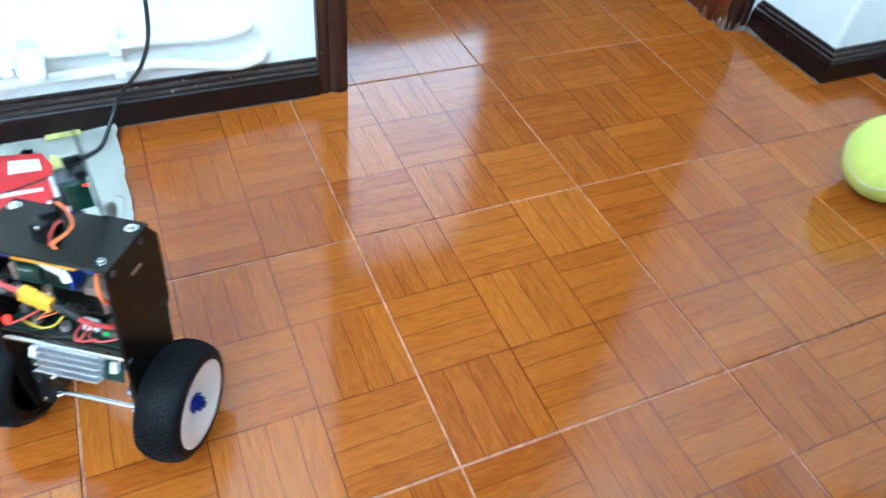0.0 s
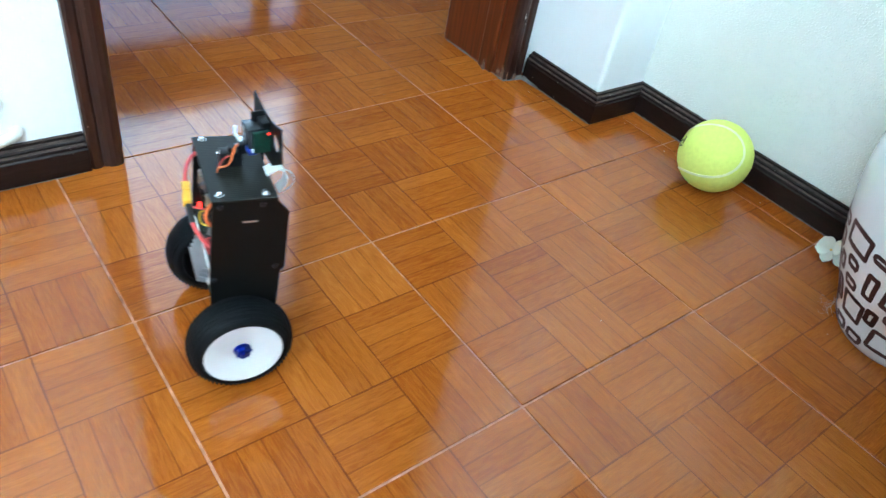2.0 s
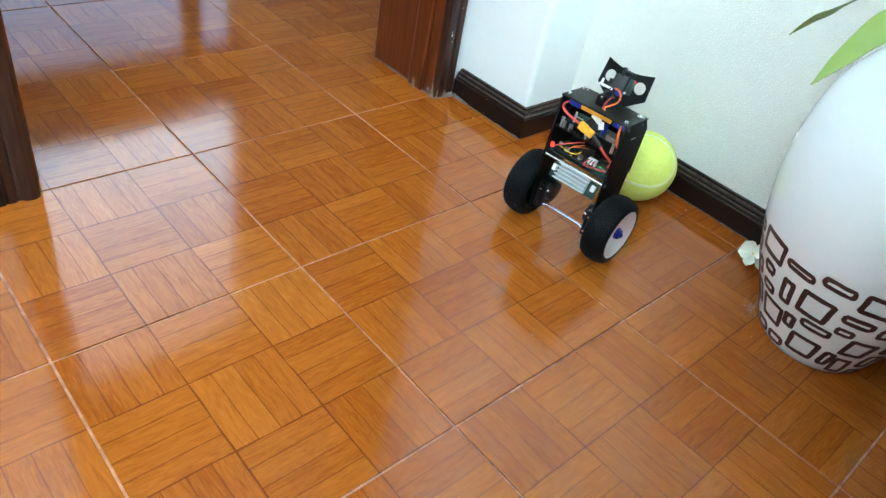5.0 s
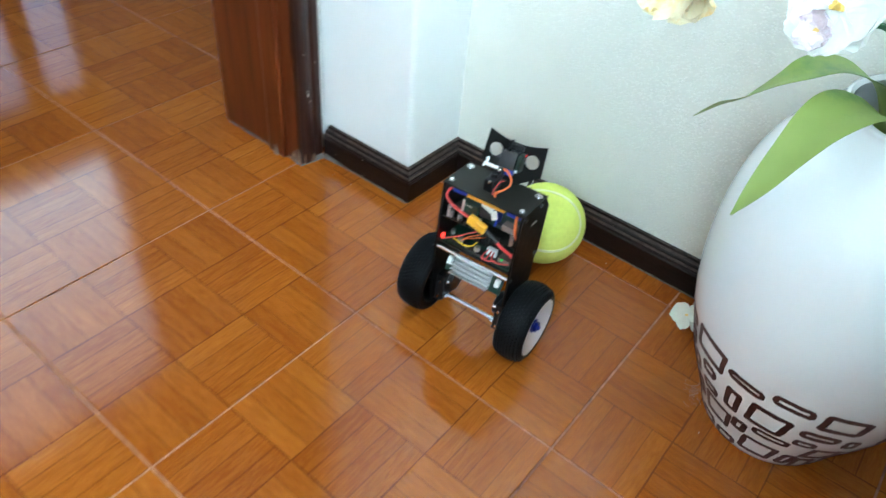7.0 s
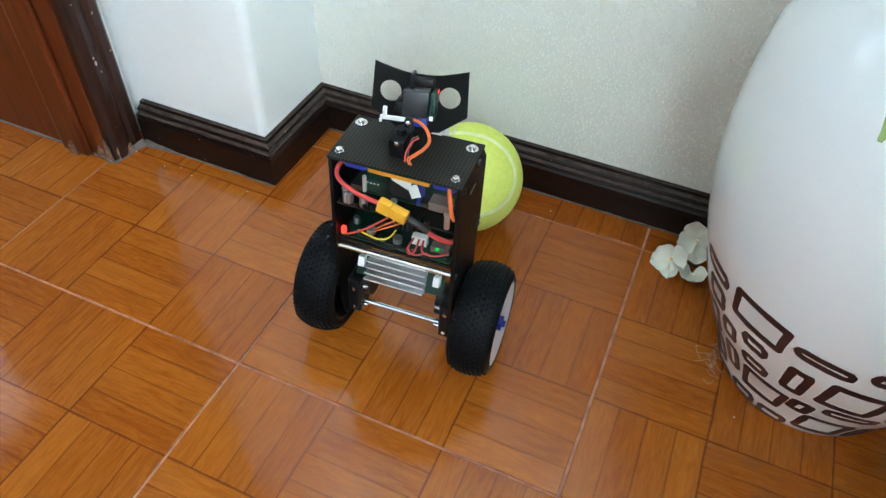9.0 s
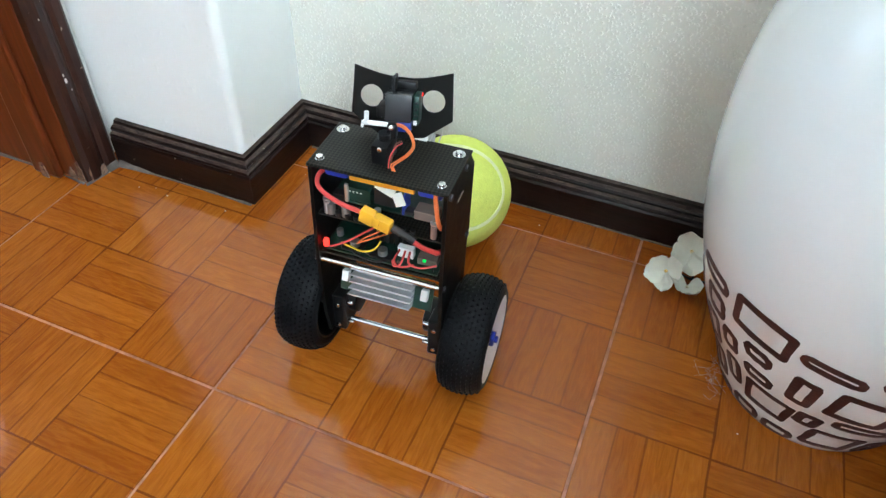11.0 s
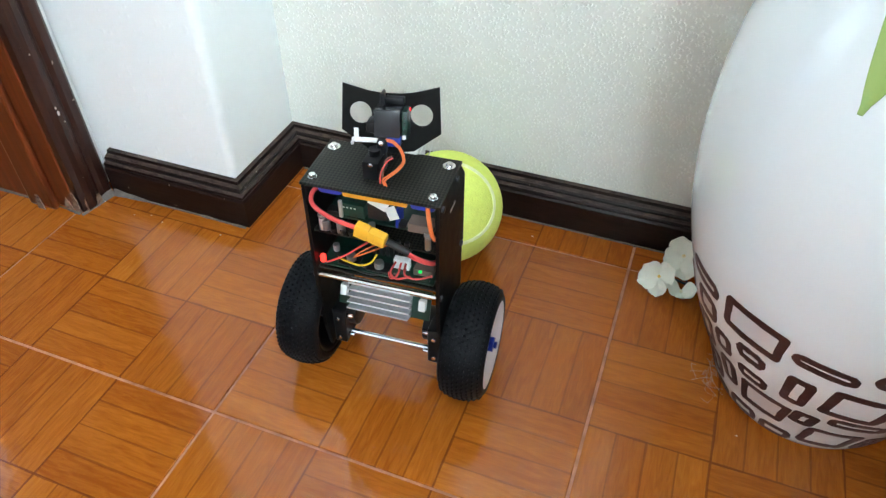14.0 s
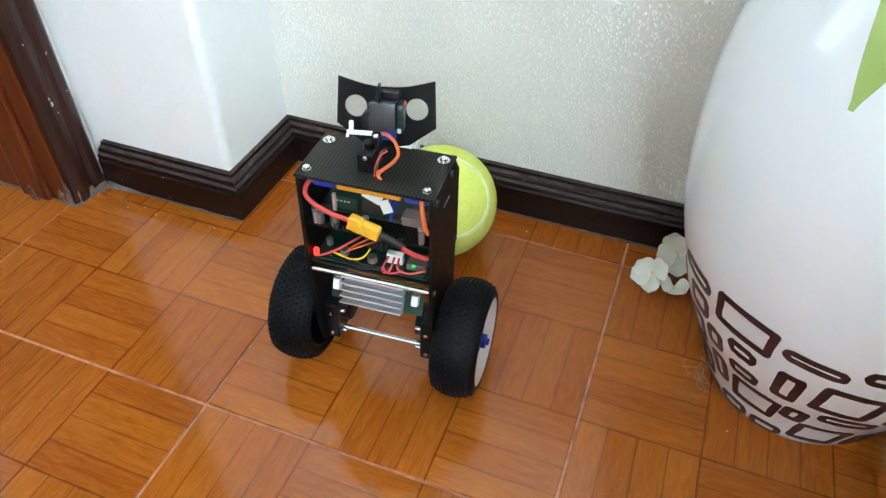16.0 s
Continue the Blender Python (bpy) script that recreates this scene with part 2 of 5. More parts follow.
def carbon_material():
    """Twill carbon-fibre plate under satin resin."""
    m = bpy.data.materials.new("carbon_fibre")
    m.use_nodes = True
    nt = m.node_tree
    p = nt.nodes["Principled BSDF"]
    co = nt.nodes.new("ShaderNodeTexCoord")
    mp = nt.nodes.new("ShaderNodeMapping")
    mp.inputs["Rotation"].default_value = (0, 0, radians(45))
    nt.links.new(co.outputs["Object"], mp.inputs[0])
    ch = nt.nodes.new("ShaderNodeTexChecker")
    ch.inputs["Scale"].default_value = 460
    ch.inputs[1].default_value, ch.inputs[2].default_value = (0.005, 0.005, 0.0045, 1), (0.030, 0.028, 0.022, 1)
    nt.links.new(mp.outputs[0], ch.inputs[0])
    nt.links.new(ch.outputs[0], p.inputs["Base Color"])
    p.inputs["Roughness"].default_value = 0.42
    p.inputs["Specular IOR Level"].default_value = 0.17
    return m


M = dict(
    tile=tile_material(),
    grout=mat("grout", (0.47, 0.21, 0.12), 0.95, spec=0.05, vary=0.35, scale=60, bump=0.0006, bump_scale=300, stain=(0.19, 0.062, 0.030), stain_scale=3.0, stain_at=0.50),
    plaster=plaster_material("white_rough_plaster", (0.875, 0.89, 0.88), 120, 0.0006, 0.50),
    hall_plaster=mat("beige_hall_paint", (0.36, 0.31, 0.26), 0.9, vary=0.05, scale=4),
    cream=plaster_material("cream_rough_plaster", (0.765, 0.760, 0.690), 260, 0.0008, 0.20),
    ceiling=mat("ceiling_paint", (0.8, 0.8, 0.78), 0.9, vary=0.03),
    skirt=wood_material("dark_stained_wood", (0.006, 0.0026, 0.0023), (0.016, 0.0070, 0.0056), 0.36, (10, 10, 60), 0.26, chips=(0.35, 0.30, 0.26)),
    skirt_dusty=wood_material("dusty_dark_moulding", (0.012, 0.006, 0.005), (0.085, 0.058, 0.046), 0.6, (25, 25, 200), 0.25, chips=(0.45, 0.40, 0.35)),
    casing=wood_material("dark_brown_casing", (0.017, 0.0058, 0.0042), (0.042, 0.0140, 0.0085), 0.38, (40, 40, 4), 0.35, chips=(0.4, 0.33, 0.28)),
    lining=wood_material("red_brown_varnished_wood", (0.060, 0.012, 0.0045), (0.165, 0.036, 0.009), 0.3, (28, 28, 1.6)),
    dust=mat("grey_dust", (0.13, 0.105, 0.09), 0.95, vary=0.3, scale=120, bump=0.001),
    worn=mat("bare_worn_wood", (0.22, 0.135, 0.09), 0.8, vary=0.45, scale=160, stain=(0.08, 0.03, 0.02), stain_scale=150, stain_at=0.5),
    frame=mat("white_frame", (0.75, 0.75, 0.74), 0.4, vary=0.03),
    sky_out=glow("added_sky_glow_south", (0.80, 0.92, 1.0), SKY_SOUTH),
    sky_east=glow("added_sky_glow_east", (0.86, 0.94, 1.0), SKY_EAST),
    sky_hall=glow("bright_sky_behind_hall_door", (0.74, 0.86, 1.0), SKY_HALL, (1.0, 2.6)),
    ground_hall=glow("shaded_ground_behind_hall_door", (0.52, 0.68, 1.0), GROUND_HALL),
    ceramic=mat("white_glazed_ceramic", (0.80, 0.81, 0.81), 0.15, vary=0.02, scale=6, bump=0.0004, bump_scale=14, coat=0.3),
    brown=mat("brown_painted_line", (0.048, 0.010, 0.009), 0.55, vary=0.35, scale=160, bump=0.0003, bump_scale=400, stain=(0.45, 0.38, 0.36), stain_scale=120, stain_at=0.66),
    felt=mat("yellow_green_felt", (0.73, 0.81, 0.17), 0.95, vary=0.05, scale=140, bump=0.0005, bump_scale=500, spec=0.15),
    seam=mat("pale_rubber_seam", (0.82, 0.87, 0.46), 0.8, vary=0.08, scale=90),
    ink=mat("black_ink", (0.03, 0.035, 0.02), 0.8, vary=0.3, scale=200),
    rubber=mat("black_rubber", (0.004, 0.0045, 0.0055), 0.55, vary=0.25, scale=60, bump=0.0002, bump_scale=700, spec=0.14),
    white_plastic=mat("white_plastic", (0.80, 0.79, 0.79), 0.38, vary=0.03, scale=30),
    blue_alu=mat("blue_anodised_metal", (0.015, 0.03, 0.26), 0.3, metal=0.8, vary=0.1),
    black=mat("matt_black_plate", (0.005, 0.0048, 0.0045), 0.45, vary=0.2, scale=80, bump=0.00008, bump_scale=900, spec=0.18),
    black_plastic=mat("black_plastic", (0.006, 0.006, 0.007), 0.35, vary=0.15, spec=0.25),
    smoke=mat("smoky_grey_plastic", (0.035, 0.037, 0.042), 0.22, vary=0.2),
    carbon=carbon_material(),
    steel=mat("bright_steel", (0.75, 0.75, 0.76), 0.22, metal=1.0, vary=0.05),
    alu=mat("brushed_aluminium", (0.72, 0.73, 0.75), 0.34, metal=0.9, vary=0.08, scale=90),
    dark_steel=mat("black_steel", (0.04, 0.04, 0.045), 0.3, metal=0.8, vary=0.1),
    pcb=mat("green_circuit_board", (0.005, 0.032, 0.021), 0.35, vary=0.35, scale=180, stain=(0.012, 0.085, 0.06), stain_scale=260, stain_at=0.6),
    yellow=mat("yellow_connector_plastic", (0.80, 0.42, 0.03), 0.4, vary=0.06),
    red_wire=mat("red_silicone_wire", (0.60, 0.065, 0.06), 0.5, vary=0.1),
    orange_wire=mat("orange_wire", (0.72, 0.16, 0.04), 0.5, vary=0.1),
    yellow_wire=mat("yellow_wire", (0.75, 0.52, 0.03), 0.5, vary=0.1),
    brown_wire=mat("brown_wire", (0.14, 0.05, 0.03), 0.5, vary=0.1),
    black_wire=mat("black_wire", (0.012, 0.012, 0.012), 0.5, vary=0.1),
    battery=mat("blue_shrink_wrap", (0.012, 0.035, 0.33), 0.35, vary=0.15),
    kapton=mat("amber_label", (0.70, 0.30, 0.015), 0.45, vary=0.1),
    chip=mat("chip_black", (0.012, 0.012, 0.013), 0.4, vary=0.1),
    chrome_can=mat("capacitor_can", (0.35, 0.35, 0.36), 0.3, metal=0.8, vary=0.1),
    tan=mat("grey_brown_component", (0.15, 0.11, 0.09), 0.6, vary=0.2),
    ribbon=mat("white_ribbon_cable", (0.72, 0.71, 0.66), 0.5, vary=0.06),
    led_red=glow("red_led", (1.0, 0.03, 0.02), 3.0),
    led_green=glow("green_led", (0.05, 1.0, 0.15), 0.8),
    leaf=mat("yellow_green_leaf", (0.22, 0.285, 0.060), 0.5, vary=0.18, scale=9, bump=0.0003, bump_scale=60, stain=(0.13, 0.22, 0.065), stain_scale=9, stain_at=0.50),
    leaf_dark=mat("dark_green_leaf", (0.022, 0.07, 0.03), 0.5, vary=0.3, scale=20),
    petal=mat("cream_silk_petal", (0.78, 0.77, 0.66), 0.7, vary=0.06, scale=40, stain=(0.62, 0.64, 0.42), stain_scale=20, stain_at=0.62),
    petal_white=mat("white_silk_petal", (0.82, 0.81, 0.76), 0.7, vary=0.05, scale=30, stain=(0.60, 0.36, 0.55), stain_scale=80, stain_at=0.68),
    petal_pink=mat("pink_marked_petal", (0.80, 0.70, 0.76), 0.7, vary=0.2, scale=90, stain=(0.42, 0.22, 0.42), stain_scale=140, stain_at=0.6),
    petal_yellow=mat("yellow_silk_petal", (0.86, 0.58, 0.13), 0.6, vary=0.08, scale=30, stain=(0.90, 0.84, 0.58), stain_scale=22, stain_at=0.46),
    paper=mat("printed_paper", (0.76, 0.76, 0.70), 0.85, vary=0.04, scale=12, stain=(0.52, 0.55, 0.25), stain_scale=7, stain_at=0.66),
    pale_print=mat("yellow_print", (0.66, 0.62, 0.22), 0.85, vary=0.2, scale=60),
    pale_blue=mat("pale_blue_print", (0.62, 0.67, 0.70), 0.85, vary=0.2, scale=40),
    red_plastic=mat("red_print", (0.60, 0.035, 0.04), 0.6, vary=0.1),
    pipe=mat("white_painted_pipe", (0.80, 0.79, 0.74), 0.35, vary=0.04, scale=20),
    chrome=mat("chrome_valve", (0.8, 0.8, 0.82), 0.12, metal=1.0, vary=0.04),
    chip_white=mat("bare_white_chip", (0.70, 0.66, 0.62), 0.8, vary=0.1),
    crumb=mat("pale_crumb", (0.62, 0.52, 0.42), 0.9, vary=0.3, scale=300),
    cobweb=mat("grey_lint", (0.42, 0.36, 0.30), 0.95, vary=0.3),
)
gm = M["ceramic"].node_tree.nodes["Principled BSDF"]
gm.inputs["Coat Roughness"].default_value = 0.05


# ---- mesh helpers ----
def mesh_ob(name, bm, material, smooth=False):
    me = bpy.data.meshes.new(name)
    bmesh.ops.recalc_face_normals(bm, faces=bm.faces)
    bm.to_mesh(me)
    bm.free()
    me.materials.append(M[material])
    if smooth:
        me.polygons.foreach_set("use_smooth", [True] * len(me.polygons))
        me.set_sharp_from_angle(angle=radians(38))
    return new(name, me)


def part(name, bm, material, parent, label="", smooth=False):
    ob = mesh_ob(name, bm, material, smooth)
    ob.parent = parent
    if label:
        tagged(ob, label)
    return ob


def thing(name, label, category, m=None, group="", kind=""):
    ob = new(name)
    ob.empty_display_size = 0.02
    if m is not None:
        ob.matrix_world = m
    return tagged(ob, label, category, group, kind)


def box(bm, x0, x1, y0, y1, z0, z1, bevel=0.0, m=None, segments=2):
    r = bmesh.ops.create_cube(bm, size=1)
    vs = r["verts"]
    bmesh.ops.scale(bm, vec=(x1 - x0, y1 - y0, z1 - z0), verts=vs)
    bmesh.ops.translate(bm, vec=((x0 + x1) / 2, (y0 + y1) / 2, (z0 + z1) / 2), verts=vs)
    if bevel:
        es = list({e for v in vs for e in v.link_edges})
        vs = list({v for f in bmesh.ops.bevel(bm, geom=es, offset=bevel, segments=segments, affect="EDGES", profile=0.5)["faces"] for v in f.verts} | {v for v in vs if v.is_valid})
    if m is not None:
        bmesh.ops.transform(bm, matrix=m, verts=vs)
    return bm


def cyl(bm, a, b, r, n=16, r2=None, bevel=0.0):
    a, b = Vector(a), Vector(b)
    d = b - a
    q = d.to_track_quat("Z", "Y").to_matrix().to_4x4()
    m = Matrix.Translation((a + b) / 2) @ q
    res = bmesh.ops.create_cone(bm, cap_ends=True, segments=n, radius1=r, radius2=r if r2 is None else r2, depth=d.length, matrix=m)
    if bevel:
        es = [e for e in {e for v in res["verts"] for e in v.link_edges} if any(len(f.verts) > 4 for f in e.link_faces)]
        bmesh.ops.bevel(bm, geom=es, offset=bevel, segments=2, affect="EDGES", profile=0.5)
    return bm


def smooth_path(pts, steps=8):
    """A Catmull-Rom path through the points."""
    p = [Vector(q) for q in pts]
    p = [p[0] * 2 - p[1], *p, p[-1] * 2 - p[-2]]
    out = []
    for i in range(1, len(p) - 2):
        for k in range(steps):
            t = k / steps
            a, b, c, d = p[i - 1], p[i], p[i + 1], p[i + 2]
            out.append(0.5 * (2 * b + (c - a) * t + (2 * a - 5 * b + 4 * c - d) * t * t + (3 * b - a - 3 * c + d) * t ** 3))
    return [*out, p[-2]]


def tube(bm, pts, r, n=8, steps=6, flat=1.0):
    path = smooth_path(pts, steps) if steps > 1 else [Vector(q) for q in pts]
    rings, side = [], None
    for i, q in enumerate(path):
        d = (path[min(i + 1, len(path) - 1)] - path[max(i - 1, 0)]).normalized()
        if side is None:
            side = d.orthogonal().normalized()
        side = (side - d * side.dot(d)).normalized()
        up = d.cross(side)
        rings.append([bm.verts.new(q + side * math.cos(2 * math.pi * k / n) * r + up * math.sin(2 * math.pi * k / n) * r * flat) for k in range(n)])
    for a, b in zip(rings, rings[1:]):
        for k in range(n):
            bm.faces.new((a[k], a[(k + 1) % n], b[(k + 1) % n], b[k]))
    bm.faces.new(rings[0]), bm.faces.new(rings[-1])
    return bm


def lathe(bm, profile, n=64, m=None):
    """Turn (radius, height) pairs about z."""
    rings = []
    for r, z in profile:
        rings.append([bm.verts.new((r * math.cos(2 * math.pi * k / n), r * math.sin(2 * math.pi * k / n), z)) for k in range(n)] if r > 1e-6 else [bm.verts.new((0, 0, z))])
    for a, b in zip(rings, rings[1:]):
        for k in range(n):
            j = (k + 1) % n
            if len(a) == 1 and len(b) == 1:
                continue
            if len(a) == 1:
                bm.faces.new((a[0], b[j], b[k]))
            elif len(b) == 1:
                bm.faces.new((a[k], a[j], b[0]))
            else:
                bm.faces.new((a[k], a[j], b[j], b[k]))
    if m is not None:
        bmesh.ops.transform(bm, matrix=m, verts=[v for ring in rings for v in ring])
    return bm


def plate(bm, outline, holes, t, m=None):
    """A flat plate of thickness t in the x-z plane (y from 0 to t), with holes."""
    vs, edges = [], []
    for loop in (outline, *holes):
        ring = [bm.verts.new((x, 0, z)) for x, z in loop]
        edges += [bm.edges.new((ring[i], ring[(i + 1) % len(ring)])) for i in range(len(ring))]
        vs += ring
    faces = [g for g in bmesh.ops.triangle_fill(bm, use_beauty=True, use_dissolve=False, edges=edges)["geom"] if isinstance(g, bmesh.types.BMFace)]
    ext = bmesh.ops.extrude_face_region(bm, geom=faces)
    top = [g for g in ext["geom"] if isinstance(g, bmesh.types.BMVert)]
    bmesh.ops.translate(bm, vec=(0, t, 0), verts=top)
    if m is not None:
        bmesh.ops.transform(bm, matrix=m, verts=vs + top)
    return bm


def circle(cx, cz, r, n=28):
    return [(cx + r * math.cos(2 * math.pi * k / n), cz + r * math.sin(2 * math.pi * k / n)) for k in range(n)]


def new_bm():
    return bmesh.new()


def cut_box(bm, x0, x1, y0, y1, z0, z1):
    return box(bm, x0, x1, y0, y1, z0, z1)


# ---- the rooms ----
NORTH, PILLAR_Y, PILLAR_X, WEST, HALL = 0.392, 0.258, -0.461, -0.665, -0.852
DOOR_S, DOOR_N = -0.565, 0.192
CEIL, SOUTH, EAST, FAR = 2.55, -1.9, 1.9, -2.0
SCREEN_X = 0.42      # the added screen that shades the vase's corner; the skirting ends here


def structure(name, bm, material, label, category, smooth=False):
    return tagged(mesh_ob(name, bm, material, smooth), label, category, kind="structure")


structure("wall_north", box(new_bm(), PILLAR_X - 0.2, EAST + 0.2, NORTH, NORTH + 0.14, -0.02, CEIL), "cream", "off-white rough plaster wall behind the ball and vase", "wall")
bm = new_bm()
box(bm, WEST - 0.05, PILLAR_X, PILLAR_Y, NORTH + 0.06, -0.01, CEIL + 0.02, 0.011, None, 5)
structure("wall_pillar", bm, "plaster", "white plastered corner pillar beside the doorway", "wall", True)
structure("wall_west_south", box(new_bm(), HALL, WEST, SOUTH, DOOR_S - 0.022, -0.02, CEIL), "plaster", "white plaster wall with heating pipes low on it", "wall")
structure("wall_west_north", box(new_bm(), HALL, WEST, DOOR_N + 0.022, NORTH + 0.14, -0.02, CEIL), "plaster", "white plaster wall beside the doorway", "wall")
structure("wall_over_door", box(new_bm(), HALL, WEST, DOOR_S - 0.022, DOOR_N + 0.022, 2.08, CEIL), "plaster", "white plaster above the doorway", "wall")
# unseen east window, added with its glowing panel to fill from the side
EY0, EY1 = -1.78, -0.75
bm = new_bm()
for a in ((SOUTH, EY0, -0.02, CEIL), (EY1, NORTH, -0.02, CEIL), (EY0, EY1, -0.02, 1.2), (EY0, EY1, 2.4, CEIL)):
    box(bm, EAST, EAST + 0.2, a[0], a[1], a[2], a[3])
structure("wall_east", bm, "plaster", "plain white wall with an unseen window added for light", "wall")
# unseen dark screen, added to keep window light off the vase's corner
structure("wall_shade_screen", box(new_bm(), SCREEN_X, SCREEN_X + 0.04, -1.00, NORTH - 0.002, 0.0, 0.78, 0.003), "skirt", "unseen dark screen added to shade the vase's corner", "wall")
structure("backdrop_east", box(new_bm(), EAST + 0.32, EAST + 0.34, EY0 - 0.3, EY1 + 0.3, 0.9, 2.7), "sky_east", "glowing panel added as sky light behind the unseen east window", "backdrop")
win_e = thing("window_2", "unseen white-framed window added to light from the east", "window", kind="structure")
bm = new_bm()
for a in ((EY0, EY0 + 0.06, 1.2, 2.4), (EY1 - 0.06, EY1, 1.2, 2.4), (-1.30, -1.23, 1.2, 2.4), (EY0 + 0.06, EY1 - 0.06, 1.2, 1.26), (EY0 + 0.06, EY1 - 0.06, 2.34, 2.4)):
    box(bm, EAST + 0.07, EAST + 0.13, a[0], a[1], a[2], a[3], 0.004)
part("window_frame", bm, "frame", win_e)
# unseen south window behind the camera, placed with its glowing panel as main light
WX0, WX1, WZ0, WZ1 = 0.45, 1.75, 1.00, 2.20
bm = new_bm()
for a in ((HALL, WX0, -0.02, CEIL), (WX1, EAST + 0.2, -0.02, CEIL), (WX0, WX1, -0.02, WZ0), (WX0, WX1, WZ1, CEIL)):
    box(bm, a[0], a[1], SOUTH - 0.2, SOUTH, a[2], a[3])
structure("wall_south", bm, "plaster", "plain white wall with an unseen wide window added for light", "wall")
structure("ceiling", box(new_bm(), FAR - 0.3, EAST + 0.2, SOUTH - 0.2, 1.6, CEIL, CEIL + 0.1), "ceiling", "plain white ceiling", "ceiling")
# hall beyond the doorway
GY0, GY1 = -0.36, 0.50
bm = new_bm()
box(bm, FAR - 0.14, FAR, -1.5, GY0, -0.02, CEIL), box(bm, FAR - 0.14, FAR, GY1, 1.6, -0.02, CEIL), box(bm, FAR - 0.14, FAR, GY0, GY1, 2.1, CEIL)
structure("wall_hall_west", bm, "hall_plaster", "beige hall wall round a glazed door", "wall")
structure("wall_hall_north", box(new_bm(), FAR, HALL, 1.5, 1.6, -0.02, CEIL), "hall_plaster", "plain beige hall wall", "wall")
structure("wall_hall_south", box(new_bm(), FAR, HALL, -1.6, -1.5, -0.02, CEIL), "hall_plaster", "plain beige hall wall", "wall")

hall_door = thing("door_1", "closed wooden door with bright panes at the hall's end", "door", kind="structure")
bm = new_bm()
for a in ((GY0, GY0 + 0.07, 0.0, 2.1), (GY1 - 0.02, GY1, 0.0, 2.1), (GY0 + 0.07, GY1 - 0.02, 0.0, 0.16), (0.28, 0.345, 0.16, 0.50), (GY0 + 0.07, GY1 - 0.02, 0.50, 0.78), (GY0 + 0.07, GY1 - 0.02, 2.02, 2.1)):
    box(bm, FAR - 0.06, FAR - 0.02, a[0], a[1], a[2], a[3], 0.003)
part("door_frame", bm, "lining", hall_door)
structure("backdrop_hall", box(new_bm(), FAR - 0.34, FAR - 0.32, GY0 - 0.3, GY1 + 0.3, 0.66, 2.3), "sky_hall", "bright overcast daylight outside the hall door", "backdrop")
structure("backdrop_hall_ground", box(new_bm(), FAR - 0.34, FAR - 0.32, GY0 - 0.3, GY1 + 0.3, -0.02, 0.655), "ground_hall", "bluish shaded ground outside the hall door", "backdrop")
window = thing("window_1", "unseen wide white-framed window added as main light", "window", kind="structure")
bm = new_bm()
for a in ((WX0, WX0 + 0.06, WZ0, WZ1), (WX1 - 0.06, WX1, WZ0, WZ1), (1.06, 1.14, WZ0, WZ1), (WX0 + 0.06, 1.06, WZ0, WZ0 + 0.06), (1.14, WX1 - 0.06, WZ0, WZ0 + 0.06), (WX0 + 0.06, 1.06, WZ1 - 0.06, WZ1), (1.14, WX1 - 0.06, WZ1 - 0.06, WZ1)):
    box(bm, a[0], a[1], SOUTH - 0.13, SOUTH - 0.07, a[2], a[3], 0.004)
part("window_frame", bm, "frame", window)
structure("backdrop_south", box(new_bm(), WX0 - 0.3, WX1 + 0.3, SOUTH - 0.34, SOUTH - 0.32, WZ0 - 0.3, WZ1 + 0.3), "sky_out", "glowing panel added as sky light behind the unseen south window", "backdrop")


# ---- doorway woodwork ----
def skirting(name, pts, label):
    """Moulded skirting along corner points of the wall line; the room lies to the right of the run."""
    prof = [(0, 0), (0.0185, 0), (0.0185, 0.036), (0.0165, 0.0385), (0.0175, 0.0415), (0.0165, 0.0435), (0.0125, 0.0455), (0.0135, 0.0485), (0.0115, 0.0505), (0.0065, 0.0525), (0.0055, 0.056), (0, 0.0565)]
    bm = new_bm()
    rings = []
    for i, p in enumerate(pts):
        p = Vector((*p, 0))
        dirs = []
        if i > 0:
            dirs.append((p - Vector((*pts[i - 1], 0))).normalized())
        if i < len(pts) - 1:
            dirs.append((Vector((*pts[i + 1], 0)) - p).normalized())
        ns = [Vector((d.y, -d.x, 0)) for d in dirs]
        n = ns[0] if len(ns) == 1 else (ns[0] + ns[1]) / (1 + ns[0].dot(ns[1]))
        rings.append([bm.verts.new(p + n * o + Vector((0, 0, z))) for o, z in prof])
    for a, b in zip(rings, rings[1:]):
        for k in range(len(prof) - 1):
            bm.faces.new((a[k], a[k + 1], b[k + 1], b[k]))
    bm.faces.new(rings[0]), bm.faces.new(rings[-1])
    ob = structure(name, bm, "skirt", label, "baseboard")
    ob.data.materials.append(M["skirt_dusty"])
    for f in ob.data.polygons:      # ledges that face up gather dust
        if f.normal.z > 0.75 and f.center.z > 0.03:
            f.material_index = 1
    return ob


skirting("baseboard_north", [(WEST + 0.02, PILLAR_Y), (PILLAR_X, PILLAR_Y), (PILLAR_X, NORTH), (SCREEN_X, NORTH)], "dark brown moulded wooden skirting along the wall")
skirting("baseboard_west", [(WEST, SOUTH), (WEST, DOOR_S - 0.047)], "dark brown moulded wooden skirting under the pipes")


